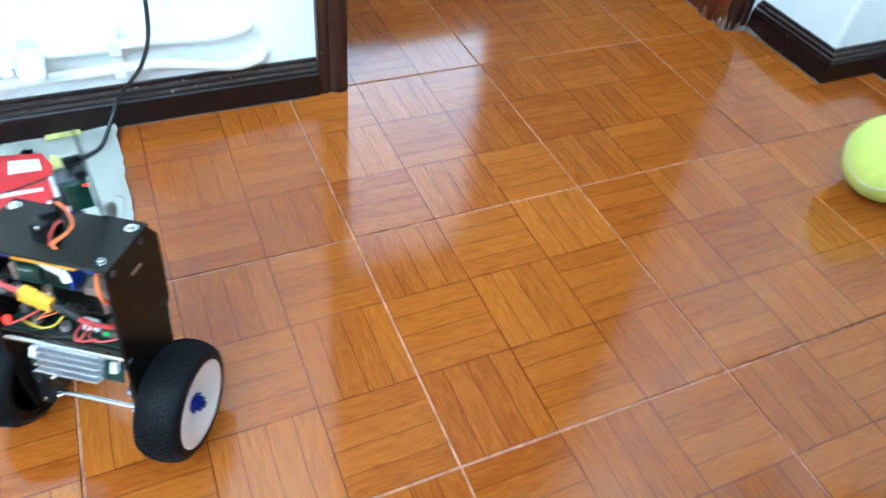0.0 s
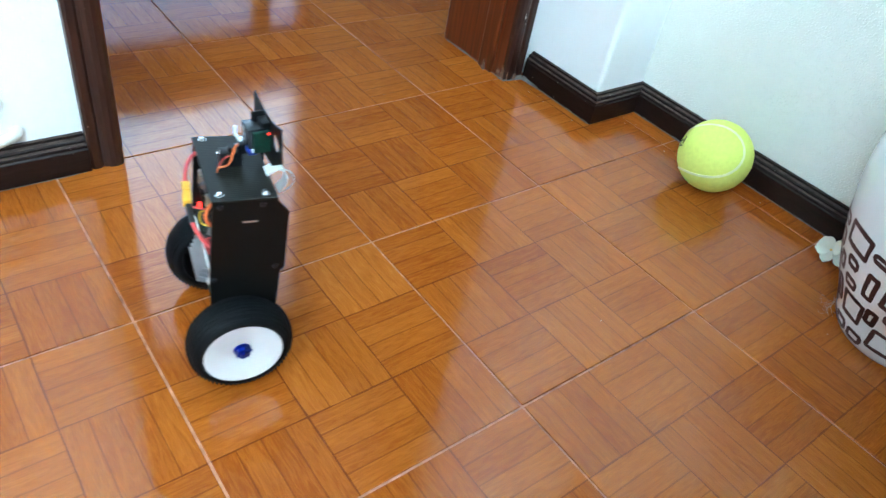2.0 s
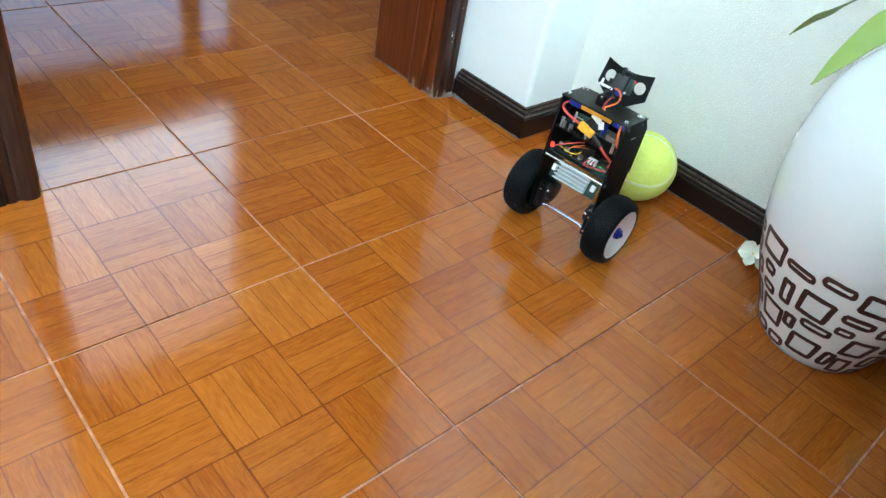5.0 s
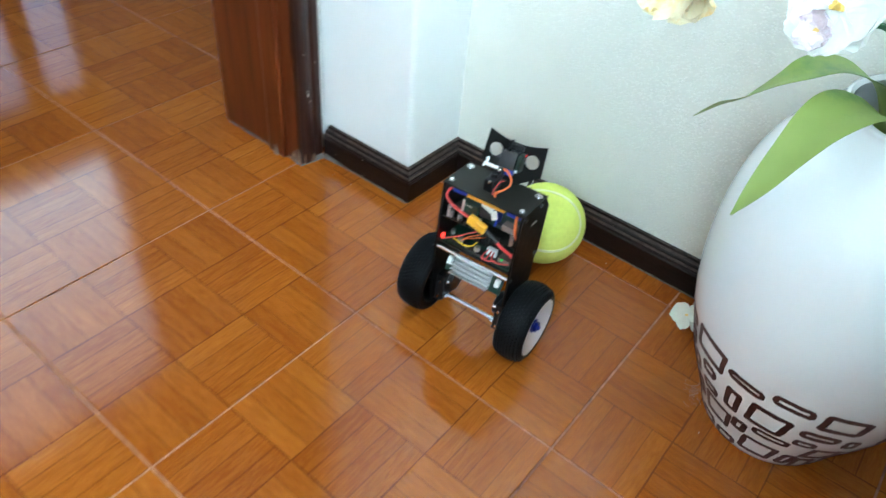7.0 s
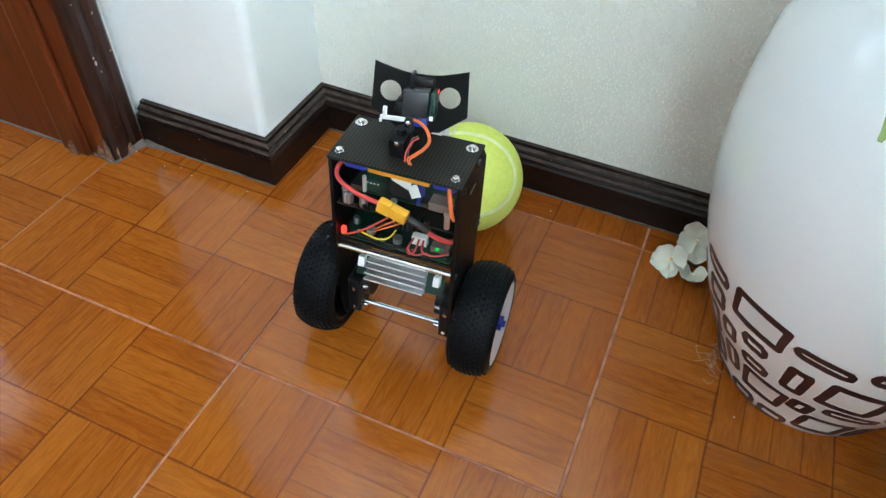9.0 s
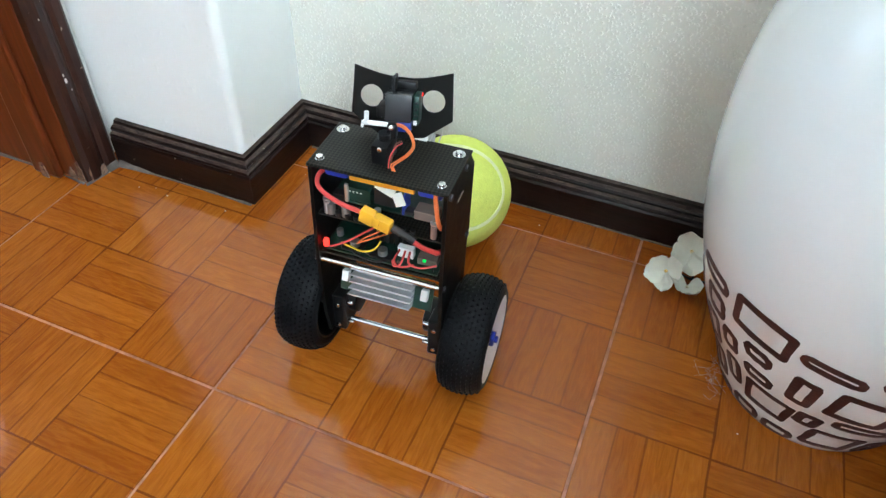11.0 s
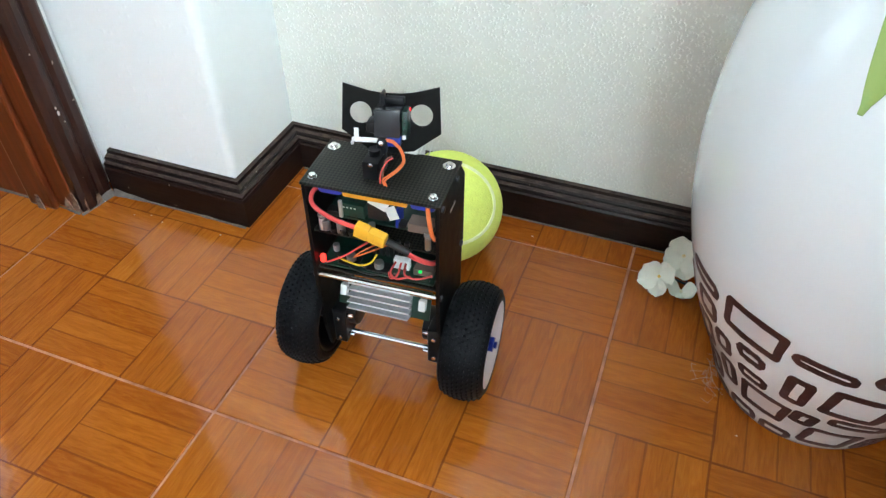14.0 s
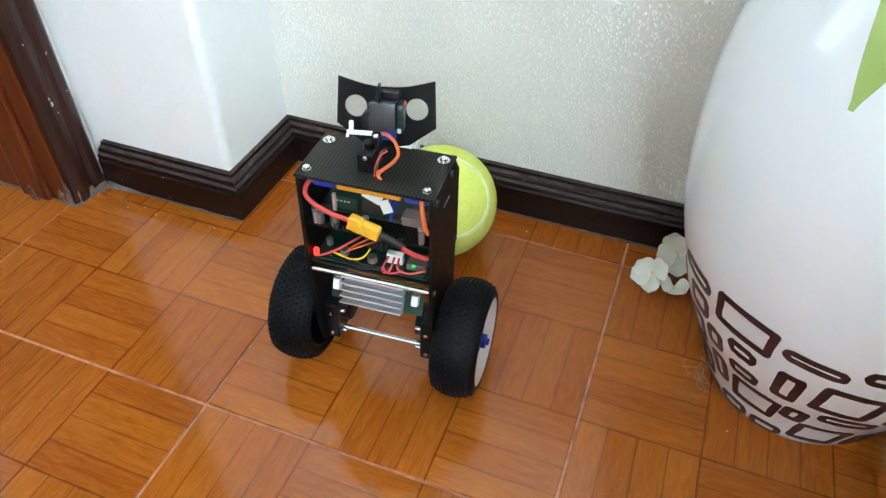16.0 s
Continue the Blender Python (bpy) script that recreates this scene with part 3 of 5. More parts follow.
def casing(name, y0, y1, flip):
    """Upright door casing with a stepped, rounded face."""
    prof = [(0, 0), (0.014, 0), (0.017, 0.004), (0.017, 0.013), (0.0135, 0.017), (0.0155, 0.021), (0.0195, 0.026), (0.021, 0.033), (0.0195, 0.040), (0.015, 0.045), (0, 0.045)]
    w = y1 - y0
    bm = new_bm()
    rings = []
    for z in (0.0, 2.12):
        rings.append([bm.verts.new((WEST + o, (y1 - a * w / 0.045) if flip else (y0 + a * w / 0.045), z)) for o, a in prof])
    for k in range(len(prof)):
        bm.faces.new((rings[0][k], rings[0][(k + 1) % len(prof)], rings[1][(k + 1) % len(prof)], rings[1][k]))
    bm.faces.new(rings[0]), bm.faces.new(rings[1])
    return structure(name, bm, "casing", "dark brown chipped wooden door casing", "trim")


casing("trim_casing_north", DOOR_N + 0.001, DOOR_N + 0.051, True)
casing("trim_casing_south", DOOR_S - 0.046, DOOR_S - 0.001, False)
for nm, y0, y1, s in (("trim_lining_north", DOOR_N, DOOR_N + 0.022, -1), ("trim_lining_south", DOOR_S - 0.022, DOOR_S, 1)):
    bm = new_bm()
    box(bm, HALL - 0.006, WEST + 0.006, y0, y1, 0.0, 2.08, 0.003)
    ye = y0 if s < 0 else y1
    box(bm, WEST - 0.062, WEST - 0.02, min(ye, ye + s * 0.010), max(ye, ye + s * 0.010), 0.0, 2.08, 0.004)
    structure(nm, bm, "lining", "red-brown varnished door lining with a stop bead", "trim")
structure("trim_lining_top", box(new_bm(), HALL - 0.006, WEST + 0.006, DOOR_S, DOOR_N, 2.06, 2.08), "lining", "red-brown varnished door lining", "trim")

rnd = random.Random(7)
for nm, run in (("dust_line", [(-0.85, 0.191), (-0.76, 0.1905), (-0.69, 0.190), (-0.652, 0.187)]), ("dust_line", [(-0.6475, 0.186), (-0.6445, 0.205), (-0.6435, 0.222), (-0.641, 0.236)]), ("dust_line", [(-0.640, 0.236), (-0.62, 0.2365), (-0.53, 0.2375), (-0.445, 0.2365)]), ("dust_line", [(-0.44, 0.371), (-0.30, 0.3705), (-0.1, 0.3710), (0.10, 0.3705), (0.40, 0.371)]), ("dust_line", [(-0.645, -0.62), (-0.6445, -0.80), (-0.6450, -1.0), (-0.6445, -1.6)])):
    bm = new_bm()
    path = smooth_path([(x, y, 0.0) for x, y in run], 30)
    ring = []
    for k, p in enumerate(path):
        w = 0.0005 + 0.0022 * max(0, noise.noise(Vector((p.x * 40, p.y * 40, 1.7)))) + 0.005 * math.exp(-((p.x + 0.640) ** 2 + (p.y - 0.232) ** 2) / 0.0006)
        d = (path[min(k + 1, len(path) - 1)] - path[max(k - 1, 0)]).normalized()
        side = Vector((d.y, -d.x, 0))
        ring.append([bm.verts.new(p - side * 0.002 + Vector((0, 0, 0.0028 * w / 0.002))), bm.verts.new(p + side * w * 0.5 + Vector((0, 0, 0.0008))), bm.verts.new(p + side * w + Vector((0, 0, -0.001)))])
    for a, c in zip(ring, ring[1:]):
        for k in range(2):
            bm.faces.new((a[k], a[k + 1], c[k + 1], c[k]))
    tagged(mesh_ob(nm, bm, "dust", True), "grey dust gathered along the skirting's foot", "dust", kind="stuff")
bm = new_bm()
for k in range(14):
    x, y = rnd.choice(((rnd.uniform(-0.66, -0.44), rnd.uniform(0.205, 0.238)), (rnd.uniform(-0.44, 0.02), rnd.uniform(0.30, 0.37)), (rnd.uniform(-0.50, 0.2), rnd.uniform(-0.4, 0.3))))
    r = rnd.uniform(0.0004, 0.0011)
    bmesh.ops.create_icosphere(bm, subdivisions=1, radius=r, matrix=Matrix.Translation((x, y, r * 0.4)) @ Matrix.Diagonal((1, rnd.uniform(0.5, 1.4), 0.4, 1)))
tagged(mesh_ob("floor_crumbs", bm, "crumb"), "tiny pale crumbs scattered on the tiles", "crumbs", kind="stuff")
for y, z, s in ((0.2080, 0.141, 0.0020), (0.2090, 0.134, 0.0032), (0.2125, 0.121, 0.0013), (0.2045, 0.208, 0.0012)):
    bm = new_bm()
    bmesh.ops.create_icosphere(bm, subdivisions=2, radius=1, matrix=Matrix.Translation((WEST + 0.0206, y, z)) @ Matrix.Diagonal((0.0008, s * 0.6, s, 1)))
    structure("trim_chip", bm, "chip_white", "small white chip in the dark casing", "trim")

# bare, worn wood at the foot of the lining and casing
for cx, cy, ax, h in ((-0.6560, 0.1905, 0, 0.030), (-0.6700, 0.1912, 0, 0.016), (-0.7050, 0.1806, 0, 0.022), (-0.6478, 0.200, 1, 0.026), (-0.6445, 0.214, 1, 0.014)):
    bm = new_bm()
    ring = []
    for k in range(22):
        a = math.pi * k / 21
        j = 1 + 0.35 * noise.noise(Vector((k * 0.6, cx * 90, cy * 90)))
        u, z = 0.0048 * math.cos(a) * j, h * math.sin(a) * j
        ring.append((cx + u, cy, z) if ax == 0 else (cx + 0.0005, cy + u, z))
    lo = [bm.verts.new(q) for q in ring]
    hi = [bm.verts.new((q[0], q[1] - 0.0012, q[2]) if ax == 0 else (q[0] + 0.0012, q[1], q[2])) for q in ring]
    bm.faces.new(lo), bm.faces.new(hi)
    for k in range(len(lo)):
        bm.faces.new((lo[k], lo[(k + 1) % len(lo)], hi[(k + 1) % len(hi)], hi[k]))
    structure("trim_worn_patch", bm, "worn", "pale bare patch at the worn foot of the doorway", "trim")

# ---- ball ----
BALL_R = 0.0625
BALL_REST = (-143.6, 72.7, 54.2)


def ball_thing():
    ob = thing("tennis_ball", "oversized fuzzy yellow-green tennis ball on the floor by the wall", "ball", pose(-0.1995, 0.2865, BALL_R, *BALL_REST))
    bm = new_bm()
    bmesh.ops.create_icosphere(bm, subdivisions=5, radius=BALL_R)
    for v in bm.verts:
        v.co *= 1 + 0.003 * noise.noise(v.co * 60) + 0.005 * noise.noise(v.co * 260)
    part("felt", bm, "felt", ob, smooth=True)
    bm = new_bm()
    path = []
    for k in range(160):
        t = 2 * math.pi * k / 160
        p = Vector((0.75 * math.cos(t) + 0.25 * math.cos(3 * t), 0.75 * math.sin(t) - 0.25 * math.sin(3 * t), 0.866 * math.sin(2 * t))).normalized()
        path.append(p * (BALL_R + 0.0002))
    n = len(path)
    rings = []
    for k in range(n):
        d = (path[(k + 1) % n] - path[k - 1]).normalized()
        up = path[k].normalized()
        side = d.cross(up)
        w = 0.0029 + 0.0005 * noise.noise(path[k] * 120)
        rings.append([bm.verts.new(path[k] + side * a * w + up * h) for a, h in ((-1, -0.001), (-0.8, 0.0003), (0, 0.0006), (0.8, 0.0003), (1, -0.001))])
    for k in range(n):
        a, b = rings[k], rings[(k + 1) % n]
        for q in range(4):
            bm.faces.new((a[q], a[q + 1], b[q + 1], b[q]))
    part("seam", bm, "seam", ob, "pale rubber seam", smooth=True)
    # worn dark printed mark: plain curved bars
    bm = new_bm()
    for a0, b0, la, lb in ((-0.004, 0.004, 0.010, 0.0022), (-0.003, -0.001, 0.0022, 0.006), (0.004, 0.0, 0.0022, 0.007), (0.0, -0.004, 0.008, 0.002)):
        c = Vector((-0.525, 0.359, 0.772)).normalized()
        u = c.orthogonal().normalized() * 1.35
        w = c.cross(u)
        q = []
        for x, y in ((a0 - la / 2, b0 - lb / 2), (a0 + la / 2, b0 - lb / 2), (a0 + la / 2, b0 + lb / 2), (a0 - la / 2, b0 + lb / 2)):
            q.append(bm.verts.new((c * BALL_R + u * x + w * y).normalized() * (BALL_R + 0.0012)))
        bm.faces.new(q)
    part("printed_mark", bm, "ink", ob, "worn black printed mark")
    return ob


ball = ball_thing()

# ---- vase ----
VASE = (0.1820, 0.2292)
PROFILE = [(0.0, 0.004), (0.062, 0.004), (0.068, 0.0), (0.0728, 0.002), (0.0792, 0.010), (0.0852, 0.022), (0.0955, 0.050), (0.1135, 0.090), (0.1235, 0.115), (0.1310, 0.140), (0.1395, 0.170), (0.1457, 0.200), (0.1500, 0.240), (0.1508, 0.275), (0.1488, 0.310), (0.1425, 0.350), (0.130, 0.384), (0.113, 0.410), (0.097, 0.428), (0.0885, 0.438), (0.0875, 0.444), (0.0840, 0.446), (0.0805, 0.442), (0.082, 0.432), (0.10, 0.40), (0.11, 0.30), (0.08, 0.10), (0.0, 0.05)]


def profile_at(z):
    p = PROFILE[3:19]
    for (r0, z0), (r1, z1) in zip(p, p[1:]):
        if z0 <= z <= z1:
            return r0 + (r1 - r0) * (z - z0) / (z1 - z0)
    return p[0][0]


def vase_thing():
    ob = thing("floor_vase", "large white glazed vase with brown rounded-rectangle pattern, on the tiles", "vase", pose(VASE[0], VASE[1], 0))
    fine = [PROFILE[0], PROFILE[1], PROFILE[2]]
    sm = smooth_path([(r, 0, z) for r, z in PROFILE[3:22]], 4)
    fine += [(v.x, v.z) for v in sm] + PROFILE[22:]
    part("body", lathe(new_bm(), fine, 96), "ceramic", ob, smooth=True)
    rnd = random.Random(11)

    def ring(u0, u1, z0, z1, line, rad, skew):
        """A rounded-rectangle outline painted on the belly: u in degrees round, z in metres."""
        r_mid = profile_at((z0 + z1) / 2)
        line *= 1.3
        w, h = radians(u1 - u0) * r_mid, z1 - z0
        rad = min(rad, w / 2 * 0.98, h / 2 * 0.98)
        outer, inner = [], []
        for cx, cy, a0 in ((w / 2 - rad, h / 2 - rad, 0), (-w / 2 + rad, h / 2 - rad, 90), (-w / 2 + rad, -h / 2 + rad, 180), (w / 2 - rad, -h / 2 + rad, 270)):
            for k in range(5):
                a = radians(a0 + k * 22.5)
                outer.append((cx + rad * math.cos(a), cy + rad * math.sin(a)))
                ri = max(rad - line, 0.0006)
                icx, icy = math.copysign(max(abs(cx) - max(line - rad, 0), 0), cx), math.copysign(max(abs(cy) - max(line - rad, 0), 0), cy)
                inner.append((icx + ri * math.cos(a), icy + ri * math.sin(a)))

        def dense(loop):
            out = []
            for i, p in enumerate(loop):
                q = loop[(i + 1) % len(loop)]
                for s in range(3):
                    out.append((p[0] + (q[0] - p[0]) * s / 3, p[1] + (q[1] - p[1]) * s / 3))
            return out
        bm = new_bm()
        rows = []
        jag = rnd.random() * 100
        for loop, lift in ((outer, 0.0), (outer, 0.0006), (inner, 0.0006), (inner, 0.0)):
            row = []
            for i, (x, y) in enumerate(dense(loop)):
                x += 0.0011 * noise.noise(Vector((x * 260, y * 260, jag))) + skew * y
                y += 0.0011 * noise.noise(Vector((x * 260, y * 260, jag + 9)))
                z = (z0 + z1) / 2 + y
                a = radians((u0 + u1) / 2) + x / r_mid
                r = profile_at(max(z, 0.005)) + lift
                row.append(bm.verts.new((r * math.cos(a), r * math.sin(a), z)))
            rows.append(row)
        n = len(rows[0])
        for a, b in zip(rows, rows[1:]):
            for k in range(n):
                bm.faces.new((a[k], a[(k + 1) % n], b[(k + 1) % n], b[k]))
        part("painted_ring", bm, "brown", ob)

    # one third of the pattern, in degrees round the belly and metres up; repeated round the vase
    unit = [
        (199, 218, 0.155, 0.172, 0.0048, 0.008), (221.5, 244.5, 0.143, 0.180, 0.0060, 0.005), (246.5, 265.5, 0.156, 0.171, 0.0048, 0.008), (268, 285.5, 0.166, 0.183, 0.0048, 0.007), (288.5, 307, 0.153, 0.187, 0.0058, 0.006),
        (203, 217, 0.123, 0.148, 0.0050, 0.008), (228, 240.5, 0.118, 0.136, 0.0050, 0.008), (247.5, 257, 0.097, 0.139, 0.0060, 0.005), (261, 281, 0.103, 0.146, 0.0060, 0.004), (285.5, 303.5, 0.125, 0.142, 0.0048, 0.007), (306.5, 314, 0.117, 0.138, 0.0050, 0.005),
        (201, 213, 0.080, 0.117, 0.0052, 0.006), (216, 225.5, 0.099, 0.124, 0.0052, 0.006), (229, 243, 0.089, 0.107, 0.0050, 0.008), (267, 288, 0.081, 0.099, 0.0048, 0.007), (286.5, 298, 0.100, 0.116, 0.0048, 0.005), (299, 317, 0.060, 0.101, 0.0056, 0.004),
        (217, 227, 0.050, 0.090, 0.0052, 0.006), (230, 253.5, 0.042, 0.083, 0.0056, 0.004), (254.5, 265, 0.060, 0.088, 0.0062, 0.005),
        (202, 214, 0.034, 0.072, 0.0050, 0.005), (221, 240, 0.012, 0.032, 0.0046, 0.007), (242, 261, 0.010, 0.030, 0.0046, 0.007), (263.5, 288.5, 0.022, 0.062, 0.0054, 0.005), (292, 302, 0.022, 0.057, 0.0052, 0.006), (303, 318, 0.012, 0.050, 0.0050, 0.005), (203, 218, 0.006, 0.026, 0.0046, 0.006),
    ]
    for turn in range(3):
        for u0, u1, z0, z1, line, rad in unit:
            ring(u0 + turn * 120, u1 + turn * 120, z0, z1, line, rad, rnd.uniform(-0.08, 0.08))
    return ob


vase_thing()


# ---- flowers ----
def blade(bm, pts, width, curl=0.18, n=6, tip=0.02, up=(0, 0, 1)):
    """A long leaf along the points, folded along its middle."""
    path = smooth_path(pts, 7)
    rows = []
    for i, p in enumerate(path):
        s = i / (len(path) - 1)
        d = (path[min(i + 1, len(path) - 1)] - path[max(i - 1, 0)]).normalized()
        side = d.cross(Vector(up)).normalized()
        nrm = side.cross(d)
        w = width * max(tip, math.sin(math.pi * min(1, 0.16 + 0.84 * s) ** 0.9) ** 0.85) * (1 - 0.10 * math.sin(11 * s))
        rows.append([bm.verts.new(p + side * w * a + nrm * (abs(a) * w * curl)) for a in (-1, -0.55, 0, 0.55, 1)])
    under = [[bm.verts.new(v.co - Vector((0, 0, 0.0006))) for v in row] for row in rows]
    for a, b in zip(rows, rows[1:]):
        for k in range(4):
            bm.faces.new((a[k], a[k + 1], b[k + 1], b[k]))
    for a, b in zip(under, under[1:]):
        for k in range(4):
            bm.faces.new((a[k], b[k], b[k + 1], a[k + 1]))
    for r, u in ((rows, under),):
        for a, b, c, d in zip(r, r[1:], u, u[1:]):
            bm.faces.new((a[0], b[0], d[0], c[0])), bm.faces.new((a[4], c[4], d[4], b[4]))
        bm.faces.new((*r[0], *reversed(u[0]))), bm.faces.new((*r[-1], *reversed(u[-1])))
    return bm


def petal(bm, centre, out, normal, length, width, cup=0.3, ruffle=0.0, seed=0):
    """A rounded petal that starts at centre and runs along out."""
    out, normal = Vector(out).normalized(), Vector(normal).normalized()
    side = out.cross(normal).normalized()
    rows = []
    for i in range(8):
        s = i / 7
        w = width * (0.18 + 0.82 * math.sin(math.pi * (0.08 + 0.80 * s) ** 1.15)) * (0.35 + 0.65 * min(1, 2.2 * s + 0.2)) * (1 if i < 7 else 0.62)
        row = []
        for k in range(7):
            a = (k - 3) / 3
            h = cup * length * s * s + abs(a) ** 2 * w * 0.25 + ruffle * length * s * noise.noise(Vector((a * 2.5 + seed * 7, s * 3, seed)))
            row.append(bm.verts.new(Vector(centre) + out * (length * s - abs(a) ** 2 * length * 0.10 * s) + side * a * w + normal * h))
        rows.append(row)
    back = [[bm.verts.new(v.co - normal * 0.0005) for v in row] for row in rows]
    for a, b in zip(rows, rows[1:]):
        for k in range(6):
            bm.faces.new((a[k], a[k + 1], b[k + 1], b[k]))
    for a, b in zip(back, back[1:]):
        for k in range(6):
            bm.faces.new((a[k], b[k], b[k + 1], a[k + 1]))
    for k in range(6):
        bm.faces.new((rows[-1][k], rows[-1][k + 1], back[-1][k + 1], back[-1][k]))
    for a, b, c, d in zip(rows, rows[1:], back, back[1:]):
        bm.faces.new((a[0], b[0], d[0], c[0])), bm.faces.new((a[6], c[6], d[6], b[6]))
    return bm


def blossom(parent, centre, normal, size, material, count, heart, cup=0.3, ruffle=0.0, seed=0, spin=0.0):
    normal = Vector(normal).normalized()
    u = normal.orthogonal().normalized()
    w = normal.cross(u)
    for k in range(count):
        a = 2 * math.pi * k / count + spin
        part("petal", petal(new_bm(), Vector(centre) + normal * 0.0008 * (k % 2), u * math.cos(a) + w * math.sin(a), normal, size * (0.92 + 0.16 * ((k * 37 + seed) % 5) / 5), size * 0.62, cup, ruffle, seed + k), material, parent, smooth=True)
    bm = new_bm()
    for k in range(7):
        a = k * 2.4
        p = Vector(centre) + normal * size * 0.06 + (u * math.cos(a) + w * math.sin(a)) * size * 0.05 * (k % 3)
        cyl(bm, p, p + normal * size * 0.16, size * 0.035, 8, size * 0.05)
    part("stamen", bm, heart, parent, smooth=True)


def bouquet():
    cx, cy = VASE
    ob = thing("artificial_flowers", "silk flowers with strap leaves standing in the white vase", "flowers", pose(cx, cy, 0.43))

    def loc(p):
        return Vector(p) - Vector((cx, cy, 0.43))
    leaves = (
        ("leaf", [(0.150, 0.205, 0.40), (0.128, 0.182, 0.462), (0.109, 0.155, 0.486), (0.084, 0.130, 0.495), (0.063, 0.106, 0.486), (0.036, 0.102, 0.457), (0.014, 0.115, 0.435), (-0.008, 0.129, 0.408)], 0.0155, "leaf"),
        ("leaf", [(0.155, 0.190, 0.40), (0.141, 0.160, 0.452), (0.127, 0.132, 0.470), (0.113, 0.104, 0.476), (0.102, 0.074, 0.469), (0.094, 0.046, 0.451), (0.087, 0.024, 0.430), (0.079, 0.007, 0.407)], 0.0235, "leaf"),
        ("leaf", [(0.17, 0.24, 0.40), (0.150, 0.225, 0.50), (0.120, 0.21, 0.560), (0.080, 0.195, 0.585)], 0.014, "leaf"),
        ("leaf", [(0.19, 0.24, 0.38), (0.165, 0.205, 0.50), (0.15, 0.18, 0.58), (0.135, 0.15, 0.65)], 0.014, "leaf_dark"),
        ("leaf", [(0.18, 0.25, 0.38), (0.185, 0.215, 0.50), (0.20, 0.18, 0.60), (0.22, 0.14, 0.66)], 0.017, "leaf_dark"),
        ("leaf", [(0.17, 0.22, 0.38), (0.16, 0.19, 0.46), (0.165, 0.15, 0.52), (0.18, 0.10, 0.545)], 0.016, "leaf_dark"),
        ("leaf", [(0.18, 0.21, 0.38), (0.175, 0.175, 0.47), (0.185, 0.14, 0.50), (0.21, 0.10, 0.50)], 0.014, "leaf_dark"),
        ("leaf", [(0.21, 0.22, 0.38), (0.225, 0.185, 0.47), (0.26, 0.14, 0.50), (0.31, 0.11, 0.48)], 0.018, "leaf"),
    )
    for nm, pts, w, m in leaves:
        part(nm, blade(new_bm(), [loc(p) for p in pts], w, tip=0.045), m, ob, smooth=True)
    rnd = random.Random(21)
    for k in range(16):
        a = rnd.uniform(0, 2 * math.pi)
        r = rnd.uniform(0.01, 0.055)
        x, y = cx + r * math.cos(a), cy + r * math.sin(a)
        lean = rnd.uniform(0.01, 0.05)
        h = rnd.uniform(0.05, 0.16)
        pts = [(x, y, 0.36), (x + lean * 0.4 * math.cos(a), y + lean * 0.4 * math.sin(a), 0.42 + h * 0.3), (x + lean * math.cos(a), y + lean * math.sin(a), 0.43 + h)]
        part("leaf", blade(new_bm(), [loc(p) for p in pts], rnd.uniform(0.009, 0.014)), "leaf_dark", ob, smooth=True)
    for pts in ([(0.19, 0.235, 0.06), (0.160, 0.215, 0.44), (0.115, 0.165, 0.52), (0.082, 0.135, 0.530)], [(0.20, 0.23, 0.06), (0.155, 0.19, 0.45), (0.06, 0.110, 0.600), (-0.024, 0.045, 0.575)], [(0.185, 0.24, 0.06), (0.19, 0.215, 0.44), (0.205, 0.19, 0.62), (0.20, 0.18, 0.72)]):
        part("stem", tube(new_bm(), [loc(p) for p in pts], 0.0026, 8), "leaf_dark", ob, smooth=True)
    blossom(ob, loc((0.074, 0.126, 0.540)), (-0.30, -0.62, 0.25), 0.042, "petal_white", 7, "petal_yellow", 0.22, 0.25, 3)
    blossom(ob, loc((0.066, 0.114, 0.524)), (-0.30, -0.70, 0.10), 0.017, "petal_pink", 5, "petal_yellow", 0.5, 0.6, 13)
    blossom(ob, loc((-0.030, 0.032, 0.562)), (-0.1, -0.75, -0.45), 0.040, "petal_yellow", 9, "petal_yellow", 0.30, 0.28, 8)
    blossom(ob, loc((-0.030, 0.028, 0.560)), (-0.1, -0.75, -0.45), 0.029, "petal_yellow", 6, "petal_yellow", 0.55, 0.35, 18, 0.4)
    blossom(ob, loc((0.195, 0.170, 0.73)), (-0.3, -0.5, 0.6), 0.040, "petal_white", 6, "petal_yellow", 0.25, 0.35, 5)


bouquet()


